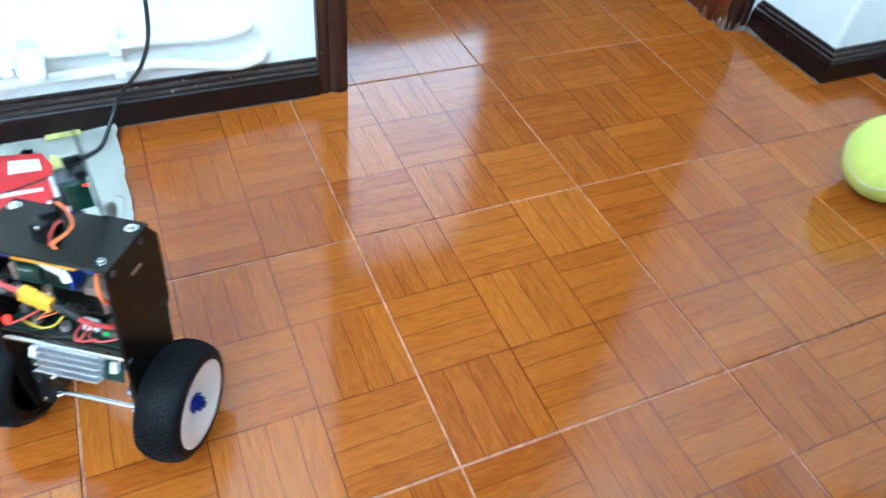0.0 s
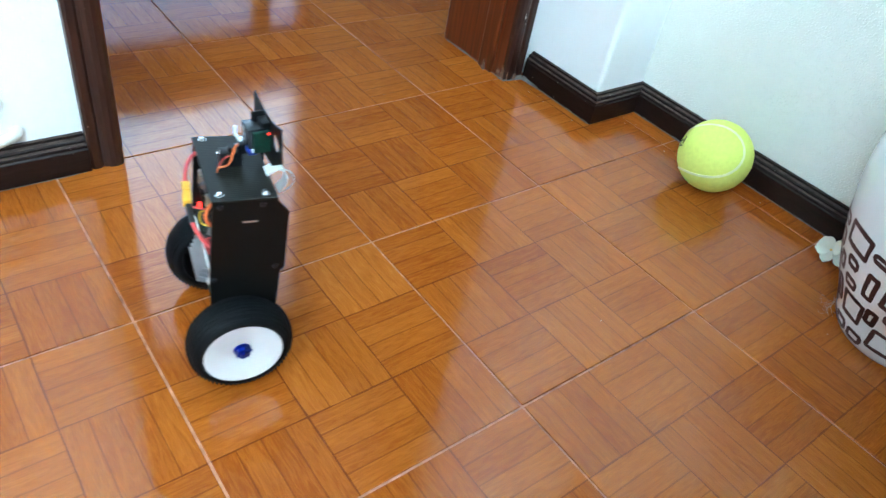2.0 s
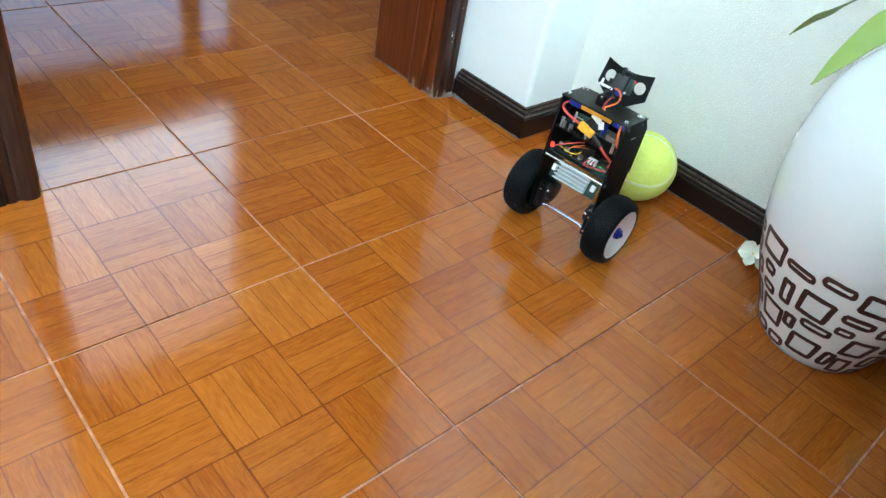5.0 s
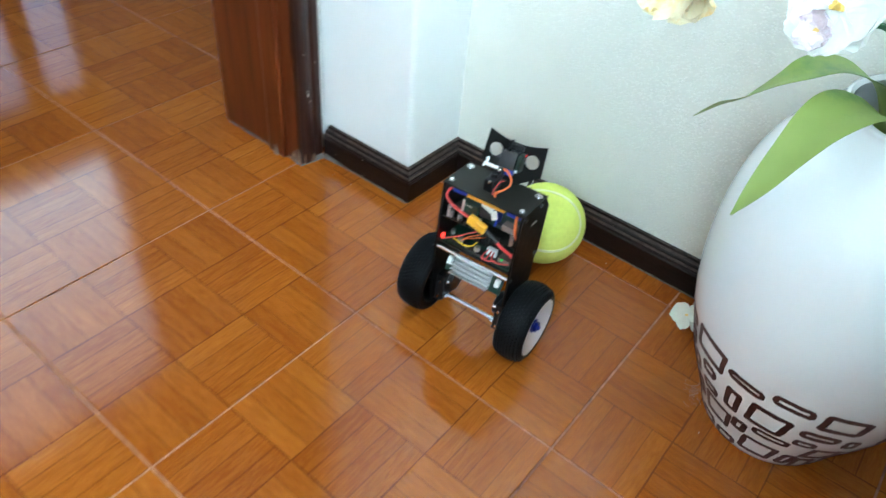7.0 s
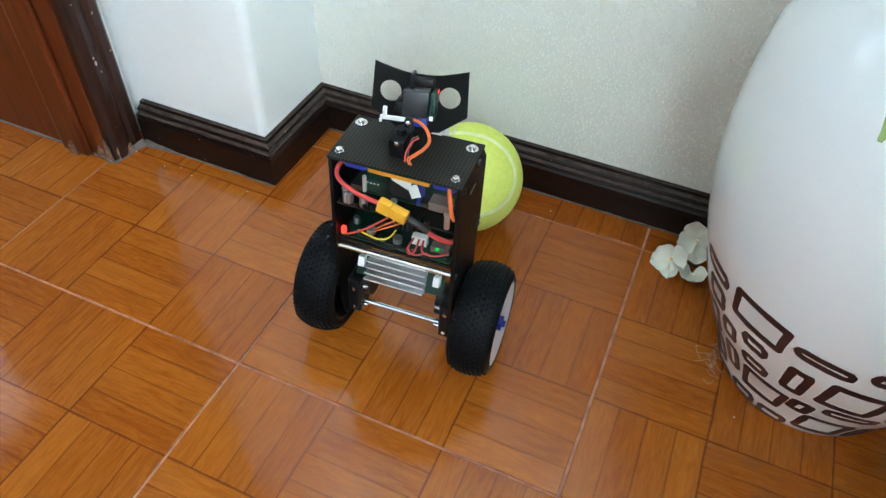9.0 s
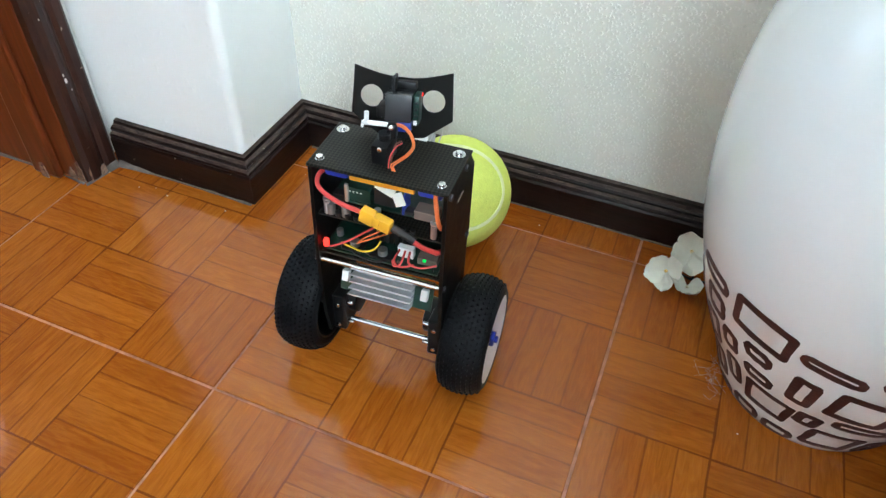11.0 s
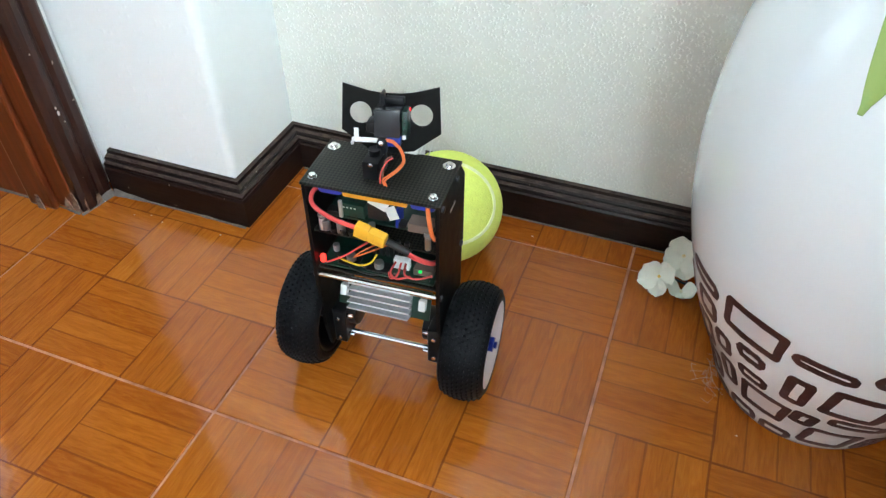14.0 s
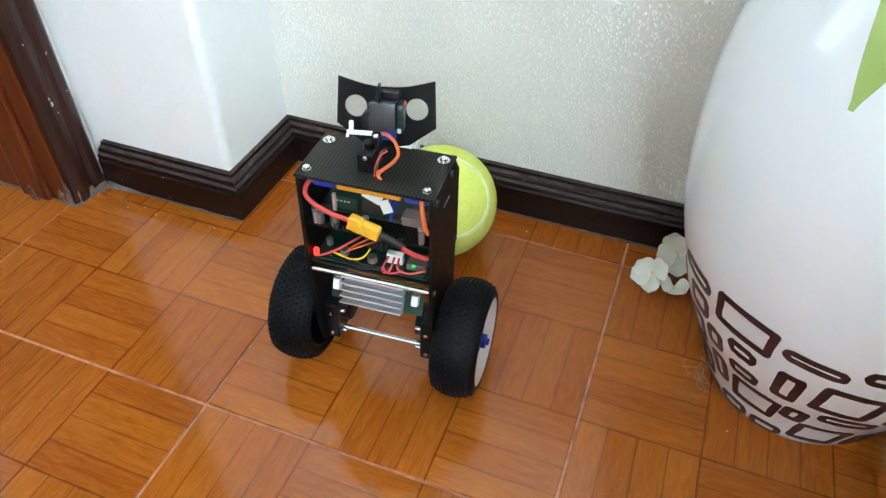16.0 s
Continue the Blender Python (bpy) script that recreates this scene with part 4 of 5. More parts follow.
def fallen_flowers():
    ob = thing("fallen_flower_sprig", "cream silk blossoms fallen on the tiles beside the vase", "flowers", pose(0.045, 0.318, 0.0))

    def bloom(centre, petals, heart):
        for k, (out, nrm, length, width, cup, ruffle) in enumerate(petals):
            part("petal", petal(new_bm(), centre, out, nrm, length, width, cup, ruffle, k + 3 * heart), "petal", ob, smooth=True)
        bm = new_bm()
        n = Vector(petals[0][1]).normalized()
        cyl(bm, Vector(centre) - n * 0.001, Vector(centre) + n * 0.004, 0.0022, 10, 0.0012)
        part("stamen", bm, "petal_yellow", ob, smooth=True)

    # each petal: way out, face, length, half width, cup, ruffle
    bloom((-0.012, -0.012, 0.022), [((-0.7, 0.0, 0.5), (-0.2, -0.8, 0.6), 0.021, 0.0126, 0.37, 0.22), ((-0.75, -0.2, -0.45), (-0.4, -0.7, 0.7), 0.021, 0.0121, 0.42, 0.22), ((0.15, -0.35, -0.9), (-0.3, -0.9, 0.3), 0.022, 0.0106, 0.27, 0.22), ((0.75, 0.1, 0.6), (-0.2, -0.8, 0.7), 0.020, 0.0126, 0.47, 0.22), ((0.8, 0.0, -0.4), (-0.1, -0.8, 0.6), 0.018, 0.0111, 0.32, 0.22)], 1)
    bloom((0.008, 0.014, 0.036), [((-0.25, 0.25, 0.95), (-0.2, -0.9, 0.4), 0.025, 0.0141, 0.32, 0.22), ((0.7, 0.1, 0.7), (0.1, -0.9, 0.4), 0.024, 0.0131, 0.37, 0.22), ((-0.6, -0.2, -0.3), (-0.3, -0.8, 0.6), 0.020, 0.0131, 0.42, 0.22), ((0.3, -0.3, -0.85), (0.0, -0.9, 0.3), 0.026, 0.0136, 0.27, 0.22), ((0.9, 0.0, -0.2), (0.2, -0.9, 0.3), 0.022, 0.0126, 0.32, 0.22)], 4)
    bloom((0.014, -0.012, 0.008), [((-0.7, -0.2, 0.25), (-0.1, -0.5, 0.85), 0.017, 0.0091, 0.57, 0.22), ((0.3, -0.7, 0.1), (0.0, -0.4, 0.9), 0.017, 0.0101, 0.52, 0.22), ((0.9, 0.1, 0.25), (0.1, -0.5, 0.85), 0.015, 0.0091, 0.52, 0.22)], 7)
    part("stem", tube(new_bm(), [(-0.010, -0.009, 0.020), (0.006, 0.002, 0.010), (0.02, 0.006, 0.004), (0.045, 0.010, 0.003)], 0.0014, 6), "black_wire", ob)
    part("stem", tube(new_bm(), [(0.008, 0.016, 0.034), (0.012, 0.012, 0.015), (0.02, 0.006, 0.004)], 0.0012, 6), "black_wire", ob)


fallen_flowers()


rnd = random.Random(5)
bm = new_bm()
for k in range(26):
    x, y = 0.100 + rnd.gauss(0, 0.006), 0.208 + rnd.gauss(0, 0.014)
    a = rnd.uniform(0, 6.28)
    l = rnd.uniform(0.008, 0.02)
    tube(bm, [(x, y, rnd.uniform(0.0006, 0.012)), (x + l * 0.5 * math.cos(a), y + l * 0.5 * math.sin(a), rnd.uniform(0.002, 0.016)), (x + l * math.cos(a + 0.8), y + l * math.sin(a + 0.8), rnd.uniform(0.0006, 0.008))], 0.00011, 4, 3)
tagged(mesh_ob("lint", bm, "cobweb"), "thin grey lint against the vase's foot", "lint", kind="stuff")


# ---- pipes, cable and papers by the west wall ----
def pipe_thing(z0, z1, y_end, label):
    ob = thing("heating_pipe", label, "pipe", group="pipes on the wall")
    part("tube", tube(new_bm(), [(WEST + 0.026, -1.9, z0), (WEST + 0.026, -0.95, z0), (WEST + 0.026, -0.84, z0 + 0.001), (WEST + 0.024, y_end - 0.05, z1), (WEST + 0.014, y_end - 0.008, z1 + 0.001), (WEST - 0.012, y_end, z1)], 0.0075, 14, 8), "pipe", ob, smooth=True)
    bm = new_bm()
    box(bm, WEST, WEST + 0.034, -0.892, -0.876, z0 - 0.011, z0 + 0.011, 0.002)
    part("clamp", bm, "pipe", ob)


pipe_thing(0.128, 0.124, -0.705, "white painted heating pipe, bent into the wall")
pipe_thing(0.094, 0.076, -0.690, "lower white painted heating pipe, bent into the wall")


def valve_thing():
    ob = thing("radiator_valve", "chrome radiator valve with a round white knob", "valve", pose(WEST + 0.045, -0.985, 0.128))
    bm = new_bm()
    cyl(bm, (-0.045, 0, 0), (-0.01, 0, 0), 0.011, 20, bevel=0.001), cyl(bm, (0, -0.05, 0), (0, 0.008, 0), 0.010, 20, bevel=0.001), cyl(bm, (0, -0.03, 0), (0, -0.016, 0), 0.0145, 6)
    part("body", bm, "chrome", ob, smooth=True)
    bm = new_bm()
    cyl(bm, (-0.006, 0.002, 0.0), (0.032, 0.006, 0.006), 0.019, 28, 0.016, bevel=0.004)
    part("knob", bm, "white_plastic", ob, "round white knob", smooth=True)


valve_thing()
rad = thing("radiator", "white enamelled panel radiator on the wall", "radiator", pose(WEST + 0.05, -1.45, 0.10))
bm = new_bm()
box(bm, 0.0, 0.012, -0.38, 0.38, 0.03, 0.55, 0.004), box(bm, 0.05, 0.062, -0.38, 0.38, 0.03, 0.55, 0.004)
part("panel", bm, "pipe", rad)
for k in range(18):
    part("fin", box(new_bm(), 0.0125, 0.0495, -0.36 + k * 0.042, -0.358 + k * 0.042, 0.04, 0.54), "pipe", rad)
bm = new_bm()
box(bm, -0.05, -0.0005, -0.25, -0.22, 0.1, 0.4), box(bm, -0.05, -0.0005, 0.22, 0.25, 0.1, 0.4)
part("bracket", bm, "pipe", rad)

cable = thing("black_cable", "thin black cable hanging down the wall to the floor", "cable")
part("wire", tube(new_bm(), [(WEST + 0.05, -0.825, 0.60), (WEST + 0.048, -0.832, 0.30), (WEST + 0.050, -0.836, 0.175), (WEST + 0.055, -0.855, 0.115), (WEST + 0.040, -0.893, 0.062), (WEST + 0.048, -0.910, 0.035), (WEST + 0.07, -0.930, 0.010), (-0.58, -0.955, 0.006), (-0.55, -1.0, 0.005), (-0.52, -1.10, 0.005)], 0.0028, 8, 8), "black_wire", cable, smooth=True)


def papers():
    ob = thing("paper_sheet", "wrinkled printed paper sheet lying on the tiles", "paper", pose(-0.535, -1.068, 0.0))
    bm = new_bm()
    nx, ny = 20, 26
    grid = []
    for i in range(nx + 1):
        row = []
        for j in range(ny + 1):
            x, y = -0.115 + 0.235 * i / nx, -0.24 + 0.40 * j / ny
            edge = 0.006 * noise.noise(Vector((i * 0.5, 3.3, 0))) if j == ny else 0
            z = 0.0012 + 0.0035 * max(0, noise.noise(Vector((x * 16, y * 16, 2)))) + (0.008 * ((j / ny - 0.86) / 0.14) ** 2 * (0.6 + 0.4 * math.sin(i * 0.7)) if j / ny > 0.86 else 0)
            row.append(bm.verts.new((x, y + edge, z)))
        grid.append(row)
    for i in range(nx):
        for j in range(ny):
            bm.faces.new((grid[i][j], grid[i + 1][j], grid[i + 1][j + 1], grid[i][j + 1]))
    bm.faces.ensure_lookup_table()
    bmesh.ops.solidify(bm, geom=bm.faces[:], thickness=-0.0004)
    part("sheet", bm, "paper", ob, smooth=True)
    def flat(name, material, outline, z, label=""):
        bm = new_bm()
        lo = [bm.verts.new((x + 0.535, y + 1.068, z)) for x, y in outline]
        hi = [bm.verts.new((v.co.x, v.co.y, z + 0.0004)) for v in lo]
        bm.faces.new(lo), bm.faces.new(hi)
        for k in range(len(lo)):
            bm.faces.new((lo[k], lo[(k + 1) % len(lo)], hi[(k + 1) % len(hi)], hi[k]))
        part(name, bm, material, ob, label)

    # printed picture of a red vehicle over pale ground
    flat("printed_ground", "pale_blue", [(-0.505, -1.30), (-0.415, -1.30), (-0.42, -0.985), (-0.475, -0.99), (-0.50, -1.10)], 0.0056, "pale blue-grey print")
    flat("printed_patch", "pale_print", [(-0.60, -0.995), (-0.585, -0.975), (-0.56, -0.975), (-0.565, -0.998)], 0.0056, "yellow-green print")
    flat("printed_patch", "pale_print", [(-0.645, -1.00), (-0.647, -0.955), (-0.635, -0.953), (-0.632, -1.00)], 0.0056, "yellow-green print")
    flat("printed_patch", "leaf", [(-0.455, -1.12), (-0.45, -1.01), (-0.435, -1.01), (-0.43, -1.13)], 0.0062, "green print")
    flat("printed_vehicle", "red_plastic", [(-0.625, -1.12), (-0.615, -1.06), (-0.605, -1.005), (-0.575, -0.993), (-0.50, -0.993), (-0.485, -1.01), (-0.49, -1.14), (-0.56, -1.16)], 0.0064, "printed red vehicle")
    flat("printed_window", "white_plastic", [(-0.598, -1.045), (-0.593, -1.008), (-0.568, -1.005), (-0.570, -1.045)], 0.0070, "pale printed window")
    flat("printed_window", "pale_blue", [(-0.605, -1.10), (-0.602, -1.055), (-0.578, -1.055), (-0.580, -1.10)], 0.0070, "pale printed window")
    flat("printed_stripe", "white_plastic", [(-0.535, -1.14), (-0.532, -1.005), (-0.525, -1.005), (-0.527, -1.14)], 0.0070, "white printed stripe")
    for y in (-1.024, -1.105):
        flat("printed_wheel", "chip", [(-0.489 + 0.017 * math.cos(a * 0.35), y + 0.017 * math.sin(a * 0.35)) for a in range(18)], 0.0072, "dark printed wheel")
        flat("printed_hub", "alu", [(-0.489 + 0.008 * math.cos(a * 0.5236), y + 0.008 * math.sin(a * 0.5236)) for a in range(12)], 0.0078, "grey printed hub")


papers()


# ---- self-balancing robot ----
H, WR, TRACK = 0.0560, 0.0560, 0.0775      # axle height, wheel radius, half the track
WHEEL_X = {-1: -0.0750, 1: 0.0800}
robot = thing("balancing_robot", "black two-wheeled self-balancing robot with carbon plates and wiring", "robot")


def rz(bm):
    """From heights above the floor to heights above the axle."""
    bmesh.ops.translate(bm, vec=(0, 0, -H), verts=bm.verts)
    return bm


def screw(bm, p, d, r=0.0028, h=0.002, washer=0.0):
    p, d = Vector(p), Vector(d).normalized()
    if washer:
        cyl(bm, p, p + d * 0.0009, washer, 20)
        p = p + d * 0.0009
    cyl(bm, p, p + d * h, r, 14, r * 0.9, bevel=0.0004)


for s in (-1, 1):
    bm = new_bm()
    outline = [(-0.0255, 0.2245), (0.0355, 0.2245), (0.0490, 0.2075), (0.0490, 0.1345), (0.0445, 0.1300), (0.0425, 0.075), (0.032, 0.028), (-0.018, 0.028), (-0.0245, 0.060), (-0.0275, 0.128)]
    plate(bm, outline, [circle(0.012, 0.200, 0.002, 10), circle(0.004, 0.200, 0.002, 10)], 0.003)
    bmesh.ops.transform(bm, matrix=Matrix(((0, 1, 0, 0.0535 if s > 0 else -0.0565), (1, 0, 0, 0), (0, 0, 1, 0), (0, 0, 0, 1))), verts=bm.verts)
    side = part("side_plate", rz(bm), "black", robot)
    for y, z in ((-0.0185, 0.2195), (0.0225, 0.2195), (-0.0235, 0.1275), (0.0385, 0.1375), (-0.012, 0.045), (0.022, 0.060)):
        bm = new_bm()
        screw(bm, (s * 0.0565, y, z), (s, 0, 0), 0.0029, 0.0022)
        part("screw", rz(bm), "dark_steel", side, smooth=True)
    bm = new_bm()
    if s > 0:
        box(bm, 0.0566, 0.0570, 0.004, 0.018, 0.1985, 0.2005)
        part("printed_mark", rz(bm), "alu", side, "small grey printed bars")
    else:
        bm.free()

bm = new_bm()
box(bm, -0.0575, 0.0575, -0.0265, 0.0370, 0.2246, 0.2272, 0.0006)
top = part("top_plate", rz(bm), "carbon", robot, "woven carbon-fibre top plate")
for x, y, w in ((0.0493, 0.0262, 0.0052), (-0.0497, 0.0262, 0.0052), (0.0493, -0.0175, 0.0036), (-0.0497, -0.0175, 0.0036)):
    bm = new_bm()
    screw(bm, (x, y, 0.2273), (0, 0, 1), 0.0031, 0.0024, w)
    part("bolt", rz(bm), "steel", top, smooth=True)
    bm = new_bm()
    cyl(bm, (x, y, 0.22765 + 0.0024), (x, y, 0.22775 + 0.0026), 0.0017, 6)
    part("bolt_socket", rz(bm), "black", top, "dark hexagonal socket")
for z, y0 in ((0.1745, -0.022), (0.1345, -0.024)):
    bm = new_bm()
    box(bm, -0.0533, 0.0533, y0, 0.034, z, z + 0.002, 0.0004)
    part("shelf", rz(bm), "carbon", robot)
bm = new_bm()
box(bm, -0.0533, 0.0533, 0.0435, 0.0455, 0.132, 0.2040, 0.0004)
part("front_panel", rz(bm), "black", robot)
for z, y, x in ((0.1275, -0.0238, 0.0533), (0.0365, -0.0045, 0.0395)):
    bm = new_bm()
    cyl(bm, (-x, y, z), (x, y, z), 0.0026, 16)
    part("spacer_rod", rz(bm), "steel", robot, "polished steel spacer rod", smooth=True)

# batteries and upper bay
for x0 in (-0.047, 0.030):
    part("battery", rz(box(new_bm(), x0, x0 + 0.0205, -0.0185, 0.020, 0.2130, 0.2240, 0.003)), "battery", robot, "blue shrink-wrapped battery cell", smooth=True)
bm = new_bm()
box(bm, -0.024, 0.029, -0.0215, -0.018, 0.2165, 0.2235, 0.0008)
part("amber_strip", rz(bm), "kapton", robot, "amber battery label strip")
bm = new_bm()
box(bm, -0.044, 0.048, -0.015, 0.02, 0.1885, 0.1905, 0.0003)
board = part("upper_board", rz(bm), "pcb", robot, "green circuit board")
for dims, m, nm in (((-0.030, -0.010, -0.014, -0.004, 0.1906, 0.2035), "pcb", "daughter_board"), ((-0.008, 0.010, -0.012, 0.0, 0.1906, 0.2075), "chip", "shield_can"), ((0.028, 0.047, -0.0185, -0.006, 0.1906, 0.1990), "tan", "component"), ((-0.031, -0.028, -0.0175, -0.0145, 0.1906, 0.2075), "alu", "metal_clip"), ((0.0175, 0.0195, -0.0175, -0.002, 0.1906, 0.2085), "battery", "blue_clip"), ((-0.042, -0.032, -0.016, -0.008, 0.1906, 0.195), "chip", "chip"), ((0.016, 0.026, -0.016, -0.008, 0.1906, 0.194), "chip", "chip")):
    bm = new_bm()
    box(bm, *dims, 0.0006)
    part(nm, rz(bm), m, board)
bm = new_bm()
box(bm, -0.008, 0.008, -0.0005, 0.0001, -0.004, 0.004, 0, pose(0.004, -0.0165, 0.2125, -20, 25, 0)), box(bm, -0.003, 0.006, -0.0005, 0.0001, -0.011, 0.0, 0, pose(0.012, -0.0175, 0.2105, -14, -28, 0))
part("folded_ribbon", rz(bm), "ribbon", board, "folded white ribbon")
bm = new_bm()
for k in range(9):
    x = -0.036 + k * 0.008
    cyl(bm, (x, -0.021, 0.177), (x, -0.021, 0.181), 0.0022, 10)
part("terminal_row", rz(bm), "dark_steel", board)
for x in (-0.043, -0.030):
    bm = new_bm()
    cyl(bm, (x, -0.0185, 0.1766), (x, -0.0185, 0.187), 0.0036, 16, bevel=0.0005)
    part("capacitor", rz(bm), "chrome_can", board, smooth=True)

# yellow power plug and thick leads across the rear
bm = new_bm()
m = pose(0.0060, -0.0410, 0.2005, 0, 12, -6)
box(bm, -0.0130, -0.0015, -0.0036, 0.0036, -0.0062, 0.0062, 0.0009, m), box(bm, -0.0010, 0.0130, -0.0040, 0.0040, -0.0054, 0.0054, 0.0012, m), box(bm, -0.0020, -0.0005, -0.0032, 0.0032, -0.0048, 0.0048, 0, m), box(bm, -0.0128, -0.0122, -0.0044, -0.0034, -0.0050, 0.0050, 0, m), box(bm, 0.0035, 0.0042, -0.0046, -0.0036, -0.0048, 0.0048, 0, m)
plug = part("power_plug", rz(bm), "yellow", robot, "yellow two-part power plug", smooth=True)
bm = new_bm()
tube(bm, [(-0.046, -0.010, 0.2165), (-0.0505, -0.020, 0.2140), (-0.0465, -0.029, 0.2090), (-0.028, -0.0370, 0.2060), (-0.0060, -0.0398, 0.2035)], 0.0019, 10)
part("red_lead", rz(bm), "red_wire", plug, "thick red power lead", smooth=True)
bm = new_bm()
tube(bm, [(0.019, -0.0415, 0.1975), (0.028, -0.041, 0.1930), (0.036, -0.040, 0.1880)], 0.0031, 10)
part("black_lead", rz(bm), "black_wire", plug, "black heat-shrink sleeve", smooth=True)
bm = new_bm()
tube(bm, [(0.034, -0.0405, 0.188), (0.043, -0.036, 0.179), (0.0505, -0.028, 0.170), (0.050, -0.015, 0.160), (0.044, -0.008, 0.150)], 0.0021, 10)
part("red_lead", rz(bm), "red_wire", plug, "thick red power lead", smooth=True)
bm = new_bm()
tube(bm, [(0.042, -0.010, 0.221), (0.048, -0.026, 0.216), (0.0515, -0.030, 0.203), (0.0515, -0.022, 0.190)], 0.0018, 8)
part("orange_lead", rz(bm), "orange_wire", robot, "orange lead", smooth=True)

# control board bay
bm = new_bm()
box(bm, -0.050, 0.050, -0.0225, 0.026, 0.1385, 0.1402, 0.0003)
ctrl = part("control_board", rz(bm), "pcb", robot, "green control board with coils and plugs")
for x, y, r, h in ((-0.026, -0.014, 0.0042, 0.008), (0.000, -0.016, 0.0042, 0.008), (-0.044, -0.004, 0.003, 0.007)):
    bm = new_bm()
    cyl(bm, (x, y, 0.1402), (x, y, 0.1402 + h), r, 18, bevel=0.0006)
    part("capacitor", rz(bm), "chrome_can", ctrl, smooth=True)
for dims, mm, nm in (((-0.036, -0.018, -0.021, -0.008, 0.1403, 0.1425), "chip", "chip"), ((-0.010, 0.010, -0.0215, -0.009, 0.1403, 0.1425), "chip", "chip"), ((0.0115, 0.0255, -0.012, -0.006, 0.1403, 0.1505), "white_plastic", "plug_housing"), ((0.030, 0.047, -0.015, 0.0, 0.1403, 0.147), "tan", "component"), ((-0.02, 0.02, 0.002, 0.022, 0.1403, 0.144), "chip", "chip")):
    bm = new_bm()
    box(bm, *dims, 0.0005)
    part(nm, rz(bm), mm, ctrl)
rnd = random.Random(31)
for k in range(14):
    x, y = rnd.uniform(-0.047, 0.045), rnd.uniform(-0.021, -0.012)
    w, d, h = rnd.uniform(0.0012, 0.0035), rnd.uniform(0.0008, 0.002), rnd.uniform(0.0006, 0.0022)
    part("small_component", rz(box(new_bm(), x, x + w, y, y + d, 0.1403, 0.1403 + h)), ("chip", "chrome_can", "tan", "dark_steel")[k % 4], ctrl)
for x in (-0.046, -0.002, 0.045):
    bm = new_bm()
    cyl(bm, (x, -0.0195, 0.1768), (x, -0.0195, 0.1885), 0.0026, 6), cyl(bm, (x, -0.0195, 0.1906), (x, -0.0195, 0.1922), 0.0030, 14)
    part("standoff", rz(bm), "alu", board, "metal standoff", smooth=True)
bm = new_bm()
for k in range(4):
    box(bm, -0.0285 + 0.0032 * k, -0.0269 + 0.0032 * k, -0.01425, -0.01405, 0.1990, 0.2004)
part("printed_mark", rz(bm), "ribbon", board, "pale printed bars")
bm = new_bm()
for k in range(6):
    box(bm, -0.012 + 0.0042 * k, -0.0095 + 0.0042 * k, 0.0, 0.003, 0.1404, 0.158)
part("pin_header", rz(bm), "chip", ctrl)
wires = (
    ([(-0.0475, -0.020, 0.140), (-0.040, -0.028, 0.149), (-0.026, -0.027, 0.158), (-0.014, -0.018, 0.164), (-0.006, -0.006, 0.165)], 0.00095, "red_wire"),
    ([(-0.022, -0.018, 0.149), (-0.016, -0.022, 0.156), (-0.006, -0.018, 0.160), (0.004, -0.006, 0.159)], 0.0007, "orange_wire"),
    ([(-0.022, -0.016, 0.149), (-0.014, -0.018, 0.158), (-0.002, -0.010, 0.163)], 0.0007, "orange_wire"),
    ([(-0.036, -0.018, 0.146), (-0.028, -0.0235, 0.1495), (-0.014, -0.025, 0.1485), (-0.006, -0.020, 0.149), (-0.003, -0.012, 0.152)], 0.0009, "yellow_wire"),
    ([(0.014, -0.013, 0.149), (0.013, -0.0235, 0.146), (0.019, -0.026, 0.1425), (0.030, -0.022, 0.1445)], 0.00095, "red_wire"),
    ([(0.019, -0.013, 0.149), (0.019, -0.0245, 0.145), (0.014, -0.026, 0.142), (0.010, -0.020, 0.142)], 0.00095, "red_wire"),
    ([(0.023, -0.013, 0.149), (0.026, -0.024, 0.147), (0.036, -0.024, 0.145), (0.048, -0.018, 0.146)], 0.00095, "red_wire"),
    ([(-0.030, -0.016, 0.140), (-0.020, -0.024, 0.142), (-0.004, -0.025, 0.1405), (0.008, -0.020, 0.141)], 0.0009, "black_wire"),
)
for pts, r, mm in wires:
    part("jumper_wire", rz(tube(new_bm(), pts, r, 8)), mm, ctrl, smooth=True)
bm = new_bm()
box(bm, -0.0515, -0.0475, -0.0225, -0.018, 0.1403, 0.1475, 0.001)
part("red_indicator", rz(bm), "led_red", ctrl, "lit red indicator lamp", smooth=True)
bm = new_bm()
box(bm, 0.036, 0.039, -0.0195, -0.017, 0.1475, 0.1495, 0.0006)
part("green_indicator", rz(bm), "led_green", ctrl, "lit green indicator lamp")

# motor driver with finned heat sink, below the upper rod
hs = pose(0.0025, -0.020, 0.1112, -22, 0, 0)
bm = new_bm()
box(bm, -0.040, 0.044, 0.0005, 0.0022, -0.0145, 0.0125, 0.0003, hs)
drv = part("driver_board", rz(bm), "pcb", robot, "green motor driver board")
# base takes the darker can metal: shade between the fins put into its colour
bm = new_bm()
box(bm, -0.0275, 0.0275, -0.003, 0.0002, -0.0125, 0.0125, 0.0003, hs)
part("heat_sink", rz(bm), "chrome_can", drv, "finned aluminium heat sink, base darkened for shade between fins")
for k in range(5):
    z = -0.0124 + k * 0.0059
    part("fin", rz(box(new_bm(), -0.0280, 0.0280, -0.0125, -0.0031, z, z + 0.0012, 0.0002, hs)), "alu", drv)
